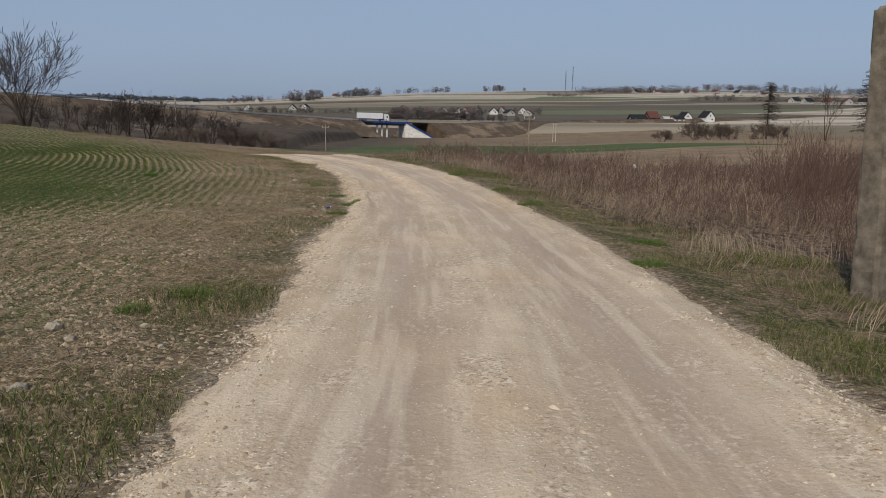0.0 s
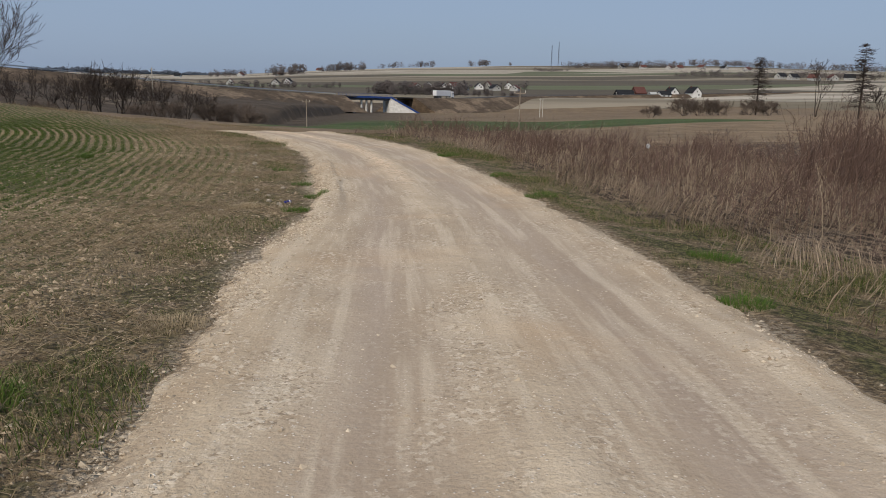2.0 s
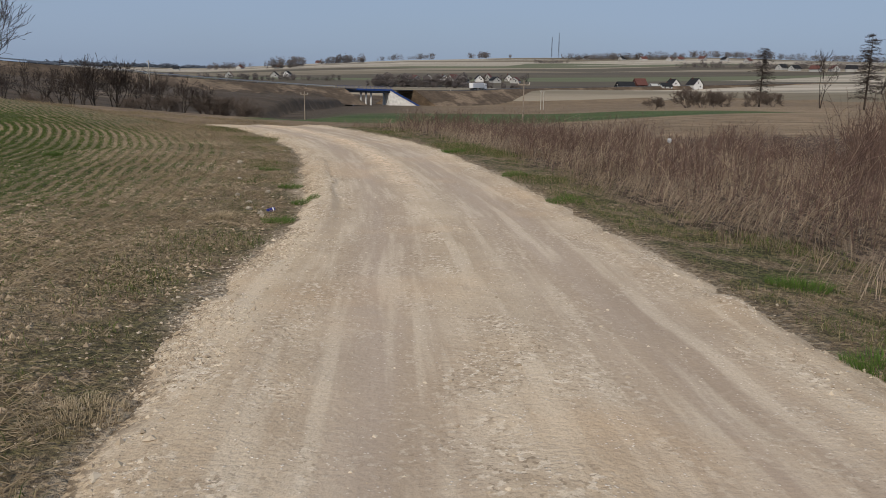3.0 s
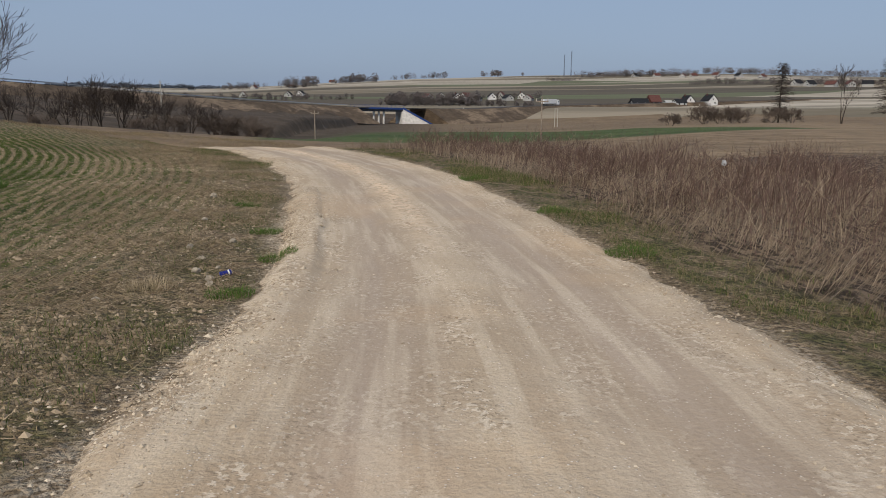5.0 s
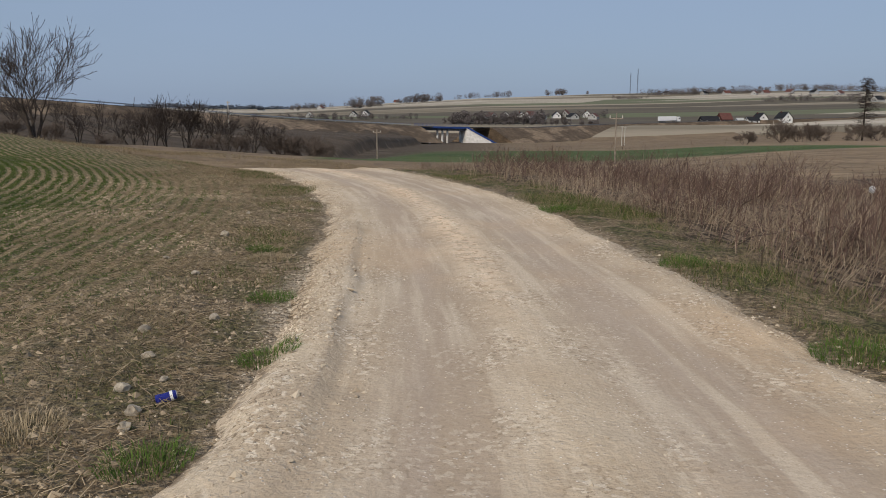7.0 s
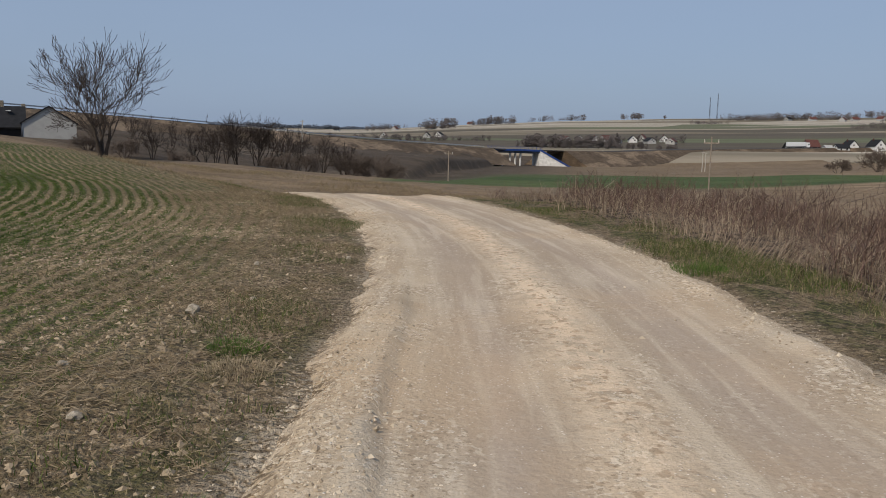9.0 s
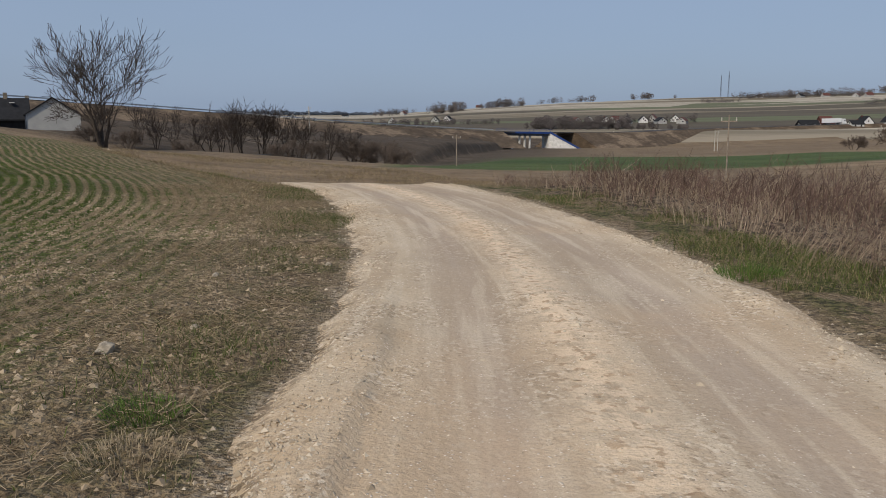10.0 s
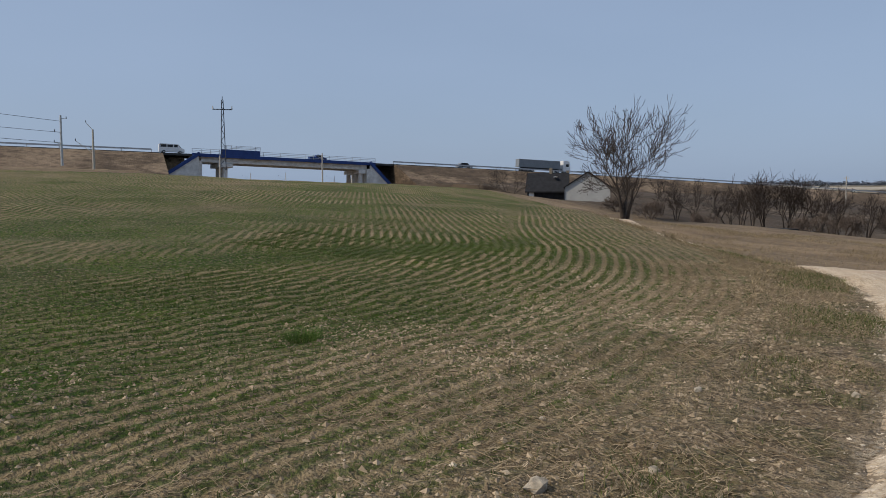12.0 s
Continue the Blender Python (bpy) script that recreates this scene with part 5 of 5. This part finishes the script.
def poles_and_masts():
    for x, y, tall, mat, r, label in ((-64, 199, 6.6, PALE_POLE, 0.16, "pale concrete utility pole by the hedgerow"),
                                      (-13.9, 108, 3.7, WOOD_POLE, 0.09, "thin weathered wooden pole in the field"),
                                      (9.4, 68.4, 4.0, WOOD_POLE, 0.055, "thin weathered wooden pole in the field"),
                                      (51.5, 304, 7.4, PALE_POLE, 0.18, "pale concrete utility pole in the valley"),
                                      (52.9, 306, 7.2, PALE_POLE, 0.18, "pale concrete utility pole in the valley"),
                                      (22.0, 415, 8.0, PALE_POLE, 0.2, "pale concrete utility pole near the village"),
                                      (150, 420, 7.0, PALE_POLE, 0.2, "pale concrete utility pole near the village")):
        p = empty("utility_pole", Matrix.Translation((x, y, ground_at(x, y) - 0.4)), label, "pole")
        part("shaft", rod((0, 0, 0), (0, 0, tall + 0.4), r, r * 0.75, 8), mat, p)
        part("crossarm", beam((-0.5, 0, tall), (0.5, 0, tall), 0.08, 0.08), mat, p)
        for s in (-0.45, 0.45):
            part("insulator", rod((s, 0, tall + 0.03), (s, 0, tall + 0.25), 0.05, 0.03, 6), PALE_POLE, p)
    for az, d, tall in ((10.45, 1480, 40), (10.95, 1500, 47)):
        x, y = polar(az, d)
        z = ground_at(x, y)
        p = empty("radio_mast", Matrix.Translation((x, y, z - 1)), "tall thin radio mast on the far hill", "mast", "radio masts")
        for k in range(3):
            t = 2 * math.pi * k / 3
            part("leg", rod((1.1 * math.cos(t), 1.1 * math.sin(t), 0), (0.5 * math.cos(t), 0.5 * math.sin(t), tall), 0.26, 0.20, 5), DARK_STEEL, p)
        bm = bmesh.new()
        for k in range(14):
            a, b = tall * k / 14, tall * (k + 1) / 14
            t, u = 2 * math.pi * (k % 3) / 3, 2 * math.pi * ((k + 1) % 3) / 3
            beam((math.cos(t), math.sin(t), a), (math.cos(u), math.sin(u), b), 0.18, 0.18, bm)
        part("bracing", bm, DARK_STEEL, p)


near_house()
farmsteads()
far_woods()
layered_tree(98.5, 217.5, 16.3, 71, "tall dark larch-like tree with drooping branches in the fields")
layered_tree(*polar(31.9, 190), 16.5, 72, "tall dark larch-like tree with drooping branches on a rise")
bare_tree("tree", *polar(29.2, 215), 15.0, 73, stems=2, depth=4, label="slender bare tree with upright branches", kids=2, spread=0.42, up=0.25, radius=0.2, lean=0.10, first=0.44, minr=0.03, bend=0.12)
bare_tree("tree", *polar(33.2, 200), 8.0, 79, stems=3, depth=3, label="small bare tree with upright branches", spread=0.5, up=0.3, radius=0.13, lean=0.2, first=0.4, minr=0.03)
for i, (az, d, tall) in enumerate(((20.5, 225, 6.5), (21.5, 226, 5.0), (22.4, 224, 5.2), (23.0, 226, 4.6), (24.9, 228, 4.8), (26.2, 226, 4.4), (18.2, 215, 3.8))):
    bare_tree("hedge_bush", *polar(az, d), tall, 80 + i, stems=7, depth=3, label="rounded dense grey-brown bush between fields", spread=0.75, up=0.15,
              radius=0.10, lean=0.7, category="bush", first=0.34, minr=0.035)
poles_and_masts()


# ---- single things near the road ----
def stone(x, y, size, seed, flat=0.7, label="pale limestone lying in the field's edge"):
    rng = np.random.default_rng(seed)
    bm = bmesh.new()
    bmesh.ops.create_icosphere(bm, subdivisions=2, radius=0.8)
    ax = rng.uniform(0.75, 1.2, 3)
    for v in bm.verts:
        k = 1 + 0.45 * noise.noise(v.co * 1.6 + Vector((seed, 0, 0))) + 0.22 * noise.noise(v.co * 4 + Vector((0, seed, 0)))
        v.co = Vector((v.co.x * ax[0] * k, v.co.y * ax[1] * k, v.co.z * ax[2] * flat * k)) * size
    me = bpy.data.meshes.new("stone")
    bm.to_mesh(me)
    bm.free()
    me.materials.append(LIMESTONE)
    ob = tagged(new("stone", me), label, "stone", "field stones")
    p = on_ground(np.array([x]), np.array([y]))[0]
    ob.location = (x, y, p[2] + size * flat * 0.45)
    ob.rotation_euler = (0, 0, rng.uniform(0, 6.28))


LIMESTONE = plain("limestone", (0.43, 0.37, 0.285), 0.9, 0.4, 14, depth=0.01)


def concrete_post():
    """The old square concrete post in the weeds, leaning a little, with chipped corners."""
    x, y = 5.24, 8.45
    m = Matrix.Translation((x, y, ground_at(x, y) - 0.5)) @ pose(0, 0, 0, 0, -2.6, 24)
    p = empty("concrete_post", m, "tall old grey concrete post with cracks standing in weeds", "post")
    bm = bmesh.new()
    n = 26
    rings = []
    rng = np.random.default_rng(9)
    for i in range(n + 1):
        z = 3.76 * i / n
        w = 0.175 - 0.018 * z / 4
        ring = []
        for cx, cy in ((-1, -0.75), (-0.75, -1), (0.75, -1), (1, -0.75), (1, 0.75), (0.75, 1), (-0.75, 1), (-1, 0.75)):
            chip = 1 - 0.05 * max(0.0, rng.normal(0, 1)) - (0.06 if i in (9, 18, 19) else 0)
            ring.append(bm.verts.new((cx * w * chip, cy * w * chip, z)))
        rings.append(ring)
    for a, b in zip(rings, rings[1:]):
        for k in range(8):
            bm.faces.new((a[k], a[(k + 1) % 8], b[(k + 1) % 8], b[k]))
    bm.faces.new(rings[-1])
    part("shaft", bm, OLD_CONCRETE, p)
    part("cap", box(0.26, 0.26, 0.07, (0, 0, 3.73), 0.03), OLD_CONCRETE, p)


def drink_can():
    x, y = -1.98, 15.80
    z = on_ground(np.array([x]), np.array([y]))[0][2]
    c = empty("drink_can", Matrix.Translation((x, y, z + 0.03)) @ pose(0, 0, 0, 0, 78, 24) @ Matrix.Diagonal((0.85, 0.95, 0.72, 1)), "crushed blue drink can lying on its side", "can")
    blue = plain("blue_can_paint", (0.020, 0.028, 0.22), 0.35, 0.2, 30, 0.3)
    tin = plain("bare_tin", (0.55, 0.56, 0.58), 0.3, 0.15, 30, 0.8)
    bm = bmesh.new()
    rings = []
    for z0, r in ((-0.085, 0.022), (-0.080, 0.031), (-0.06, 0.034), (-0.03, 0.030), (0.0, 0.033), (0.03, 0.034), (0.06, 0.034), (0.078, 0.027)):
        rings.append([bm.verts.new((r * math.cos(t * math.pi / 8) * (1.1 if z0 < 0 else 1), r * math.sin(t * math.pi / 8) * (0.75 if -0.05 < z0 < 0.02 else 1), z0)) for t in range(16)])
    for a, b in zip(rings, rings[1:]):
        for k in range(16):
            bm.faces.new((a[k], a[(k + 1) % 16], b[(k + 1) % 16], b[k]))
    bm.faces.new(rings[0][::-1])
    part("body", bm, blue, c)
    part("lid", rod((0, 0, 0.076), (0, 0, 0.082), 0.0265, 0.0255, 16), tin, c, "silver lid")
    part("band", rod((0, 0, 0.030), (0, 0, 0.052), 0.0347, 0.0347, 16), PLASTER, c, "white printed band")


def plastic_bag():
    x, y = 7.68, 27.47
    bm = bmesh.new()
    bmesh.ops.create_icosphere(bm, subdivisions=3, radius=0.075)
    for v in bm.verts:
        k = 1 + 0.5 * noise.noise(v.co * 9) + 0.3 * noise.noise(v.co * 22)
        v.co = Vector((v.co.x * 0.9 * k, v.co.y * 0.6 * k, v.co.z * 1.0 * k))
    me = bpy.data.meshes.new("plastic_bag")
    bm.to_mesh(me)
    bm.free()
    me.materials.append(plain("thin_white_plastic", (0.42, 0.43, 0.44), 0.4, 0.1, 9))
    ob = tagged(new("plastic_bag", me), "crumpled whitish plastic bag caught in dry weeds", "bag")
    ob.location = (x, y, ground_at(x, y) + 0.62)
    st = tagged(new("stalk_pole"), "broken dry stalk that holds the bag", "stalk")
    st.location = (x, y, ground_at(x, y))
    part("stem", rod((0, 0, -0.05), (0.02, 0.0, 0.75), 0.012, 0.008, 5), WOOD_POLE, st)


def low_wall():
    x, y = -36.5, 100.0
    w = empty("low_trailer", Matrix.Translation((x, y, ground_at(x, y))) @ Matrix.Rotation(radians(-25), 4, "Z"), "long low dark flatbed trailer parked by the hedgerow", "trailer")
    part("bed", box(5.2, 1.6, 0.42, (0, 0, 0.12), 0.05), DARK_ROOF, w)
    for sx in (-1.6, 1.6):
        for sy in (-0.8, 0.8):
            part("wheel", rod((sx, sy - 0.1, 0.2), (sx, sy + 0.1, 0.2), 0.2, 0.2, 14), RUBBER, w)


def clumps_of_grass():
    """Single tufts that stand out from the rest."""
    rng = np.random.default_rng(44)
    green = tufted("bright_tuft_blades", (0.040, 0.085, 0.012), (0.120, 0.190, 0.035))
    dry = tufted("dry_tuft_blades", (0.26, 0.20, 0.12), (0.50, 0.41, 0.27))
    for x, y, r, tall, mat, label in ((-2.30, 7.35, 0.20, 0.17, green, "bright green grass tuft on the field's edge"), (-2.62, 6.7, 0.15, 0.12, green, "bright green grass tuft on the field's edge"),
                                      (-8.3, 23.2, 0.22, 0.20, green, "dark green grass tuft in the sown field"), (-7.66, 23.2, 0.01, 0.05, green, "small green tuft in the sown field"),
                                      (2.95, 9.6, 0.24, 0.14, green, "green grass tuft at the road's edge"), (3.6, 11.9, 0.30, 0.16, green, "green grass tuft at the road's edge"),
                                      (2.42, 16.9, 0.30, 0.12, green, "green grass tuft at the road's edge"), (2.1, 20.2, 0.28, 0.12, green, "green grass tuft at the road's edge"),
                                      (1.15, 25.3, 0.34, 0.15, green, "green grass tuft at the road's edge"), (-1.75, 15.0, 0.22, 0.11, green, "green grass tuft beside the stones"),
                                      (-1.62, 16.6, 0.22, 0.10, green, "green grass tuft beside the stones"), (-2.9, 20.9, 0.22, 0.10, green, "green grass tuft on the field's edge"),
                                      (-2.55, 15.3, 0.24, 0.12, dry, "dead grass tuft on the field's edge"), (-1.75, 8.9, 0.26, 0.10, dry, "dead grass tuft on the field's edge"),
                                      (-2.7, 20.4, 0.26, 0.09, dry, "dead grass tuft on the field's edge"), (-2.1, 18.4, 0.22, 0.10, green, "green grass tuft on the field's edge")):
        n = int(2600 * r) + 60
        t, q = rng.uniform(0, 2 * math.pi, n), r * np.sqrt(rng.uniform(0, 1, n))
        gx, gy = x + q * np.cos(t), y + q * np.sin(t)
        p = on_ground(gx, gy)
        lean = np.stack([np.cos(t), np.sin(t)], 1) * (q / r * 0.9)[:, None] + rng.normal(0, 0.25, (n, 2))
        v, f = blades_of(p, rng.uniform(0.2, 0.8, n) * tall, lean, rng.uniform(0.003, 0.0055, n), rng)
        tagged(mesh_of("grass_tuft", v, f, mat), label, "grass", kind="stuff")


def shrubs():
    """Red-brown thickets of upright shoots."""
    rng = np.random.default_rng(45)
    mat = tufted("red_shoots", (0.052, 0.032, 0.026), (0.190, 0.122, 0.092))
    for x, y, wide, tall, count in ((11.4, 22.8, 2.2, 2.5, 210), (9.9, 21.0, 1.8, 1.7, 110), (13.6, 24.5, 2.6, 2.2, 190), (8.4, 16.0, 1.3, 1.3, 60), (15.5, 28, 3.0, 1.9, 200),
                                    (3.9, 26.4, 1.6, 0.95, 60), (5.4, 29.0, 1.8, 0.9, 60), (18, 33, 3.0, 1.6, 180), (1.9, 37.0, 1.6, 1.05, 80), (0.7, 38.5, 1.6, 0.95, 70),
                                    (6.6, 24.0, 1.4, 1.15, 40), (7.4, 11.6, 1.5, 1.5, 70), (6.3, 8.9, 1.0, 1.0, 40), (4.6, 21.8, 1.0, 1.0, 28), (8.8, 27.5, 1.8, 1.2, 60)):
        a, b, ra = [], [], []
        for _ in range(count):
            t, q = rng.uniform(0, 2 * math.pi), wide * 0.55 * math.sqrt(rng.uniform())
            p = np.array([x + q * math.cos(t), y + q * math.sin(t), 0])
            p[2] = 0
            d = np.array([math.cos(t) * 0.28 * q / wide + rng.normal(0, 0.2), math.sin(t) * 0.28 * q / wide + rng.normal(0, 0.2), 1.0])
            h = tall * rng.uniform(0.35, 1.1) * (1 - 0.35 * q / wide)
            mid = p + d * h * 0.55
            tip = mid + (d + rng.normal(0, 0.16, 3)) * h * 0.45
            a += [p, mid]
            b += [mid, tip]
            ra += [0.0085, 0.006]
            for _ in range(4):
                f = rng.uniform(0.2, 0.95)
                s = mid + (tip - mid) * f
                w = rng.normal(0, 1, 3) * np.array([1, 1, 0.4]) + np.array([0, 0, 1.0])
                a.append(s)
                b.append(s + w / np.linalg.norm(w) * rng.uniform(0.12, 0.36))
                ra.append(0.004)
        a, b, ra = np.array(a), np.array(b), np.array(ra)
        z = ground_at(x, y) - 0.03
        a[:, 2] += z
        b[:, 2] += z
        v, f = rods_of(a, b, ra, ra * 0.6)
        tagged(mesh_of("shrub_thicket", v, f, mat), "bare red-brown thicket of upright shoots in the weeds", "shrub", kind="stuff")


concrete_post()
drink_can()
plastic_bag()
low_wall()
clumps_of_grass()
shrubs()
for i, (x, y, size) in enumerate(((-3.71, 21.78, 0.075), (-2.09, 15.6, 0.06), (-2.03, 15.38, 0.055), (-2.32, 15.95, 0.05), (-3.5, 22.6, 0.045), (-3.05, 6.1, 0.085), (-2.75, 5.75, 0.05),
                                  (-2.35, 6.25, 0.04), (-2.0, 5.6, 0.035), (-2.55, 4.6, 0.07), (-2.9, 4.8, 0.06), (-2.45, 16.6, 0.06), (-2.75, 17.2, 0.055), (-2.35, 17.6, 0.06),
                                  (-3.2, 19.4, 0.05), (-2.8, 14.7, 0.05), (-3.3, 25.3, 0.05), (-4.2, 24.4, 0.045), (-2.15, 16.15, 0.035), (-4.6, 22.9, 0.04), (-3.9, 20.3, 0.04))):
    stone(x, y, size, i + 1, 0.95 if i == 0 else 0.7)


# ---- vehicles on the highway ----
def wheel(parent, x, y, r):
    w = part("wheel", rod((x, y - 0.13, r), (x, y + 0.13, r), r, r, 18), RUBBER, parent)
    part("rim", rod((x, y - 0.145, r), (x, y + 0.145, r), r * 0.55, r * 0.55, 12), STEEL, w)


def semi_truck(body_mat, body_label, label, tall=2.75):
    t = empty("truck", Matrix(), label, "truck")
    part("trailer_box", box(12.6, 2.5, tall, (-3.2, 0, 1.20), 0.05), body_mat, t, body_label)
    part("chassis", box(13.8, 1.0, 0.28, (-1.6, 0, 0.90), 0.03), DARK_STEEL, t)
    cab = part("cab", prism([(4.1, 0.55), (6.3, 0.55), (6.35, 1.9), (6.0, 3.1), (5.6, 3.55), (4.1, 3.6)], 2.45), WHITE_PAINT, t)
    part("windscreen", beam((6.32, 0, 1.98), (6.06, 0, 3.0), 2.1, 0.05), GLASS, cab)
    part("side_window", box(0.9, 2.5, 0.75, (5.35, 0, 1.95), 0.03), GLASS, cab)
    part("bumper", box(0.2, 2.4, 0.4, (6.33, 0, 0.42), 0.04), GREY_PAINT, t)
    for x in (5.3, 2.4, -5.4, -6.7, -8.0):
        for y in (-1.08, 1.08):
            wheel(t, x, y, 0.5)
    return t


def van():
    t = empty("van", Matrix(), "white minibus with dark side windows", "van")
    part("body", prism([(-2.7, 0.35), (2.7, 0.35), (2.72, 0.95), (1.9, 1.35), (1.35, 2.05), (-2.5, 2.15), (-2.72, 1.9)], 1.95), WHITE_PAINT, t)
    for x, w in ((-1.75, 1.3), (-0.35, 1.2), (0.85, 0.8)):
        part("side_window", box(w, 2.0, 0.58, (x, 0, 1.36), 0.03), GLASS, t)
    part("windscreen", beam((1.93, 0, 1.38), (1.42, 0, 2.0), 1.7, 0.05), GLASS, t)
    for x in (-1.7, 1.75):
        for y in (-0.86, 0.86):
            wheel(t, x, y, 0.34)
    return t


def car(mat, label, name="car", pickup=False):
    t = empty(name, Matrix(), label, "car")
    top = [(-2.1, 0.3), (2.1, 0.3), (2.12, 0.7), (1.1, 0.88), (0.45, 1.42), (-0.2 if pickup else -1.2, 1.45), (-0.7 if pickup else -1.85, 0.95), (-2.12, 0.92)]
    part("body", prism(top, 1.75), mat, t)
    part("side_window", prism([(0.9, 0.93), (0.4, 1.34), (-0.25 if pickup else -1.1, 1.36), (-0.5 if pickup else -1.55, 0.95)], 1.80), GLASS, t)
    part("windscreen", beam((1.06, 0, 0.93), (0.52, 0, 1.38), 1.5, 0.04), GLASS, t)
    for x in (-1.3, 1.35):
        for y in (-0.8, 0.8):
            wheel(t, x, y, 0.31)
    return t


WHITE_TRUCK = semi_truck(WHITE_PAINT, "plain white box trailer", "white articulated lorry driving on the highway")
GREY_TRUCK = semi_truck(GREY_PAINT, "grey tipper trailer", "grey tipper lorry with a white cab on the highway", 2.2)
MINIBUS = van()
DARK_CAR = car(GREY_PAINT, "grey hatchback car driving on the highway")
PICKUP = car(BLUE, "dark blue car crossing the overpass", "car", True)


# Metres along the highway at seconds of the clip, for each vehicle.
WT = [(0.0, 806.6), (1.5, 847.8), (2.5, 881.0), (5.5, 984.4), (6.5, 1003.8), (7.5, 1024.0), (10.5, 1071.8)]
GT = [(11.0, 554.8), (11.5, 567.2), (12.0, 578.8)]
MB = [(11.5, 468.4), (12.0, 478.4)]
DC = [(11.5, 541.5), (12.0, 553.1)]
PU = [(11.5, 502.3), (12.0, 512.2)]


def drive(thing, places, speed):
    """Rows of poses on the near lane, from metres along the highway at given times; beyond them at a steady speed."""
    times = [p[0] for p in places]
    rows = []
    for t in np.arange(0, 12.01, 0.75):
        s = np.interp(t, times, [p[1] for p in places])
        s += speed * (min(0, t - times[0]) + max(0, t - times[-1]))
        rows.append((float(t), on_highway(s, -2.6, 0.03)))
    return rows


def motions():
    walk(WHITE_TRUCK, drive(WHITE_TRUCK, WT, 16))
    walk(GREY_TRUCK, drive(GREY_TRUCK, GT, 24))
    walk(MINIBUS, drive(MINIBUS, MB, 22))
    walk(DARK_CAR, drive(DARK_CAR, DC, 22))
    walk(PICKUP, drive(PICKUP, PU, 22))


motions()
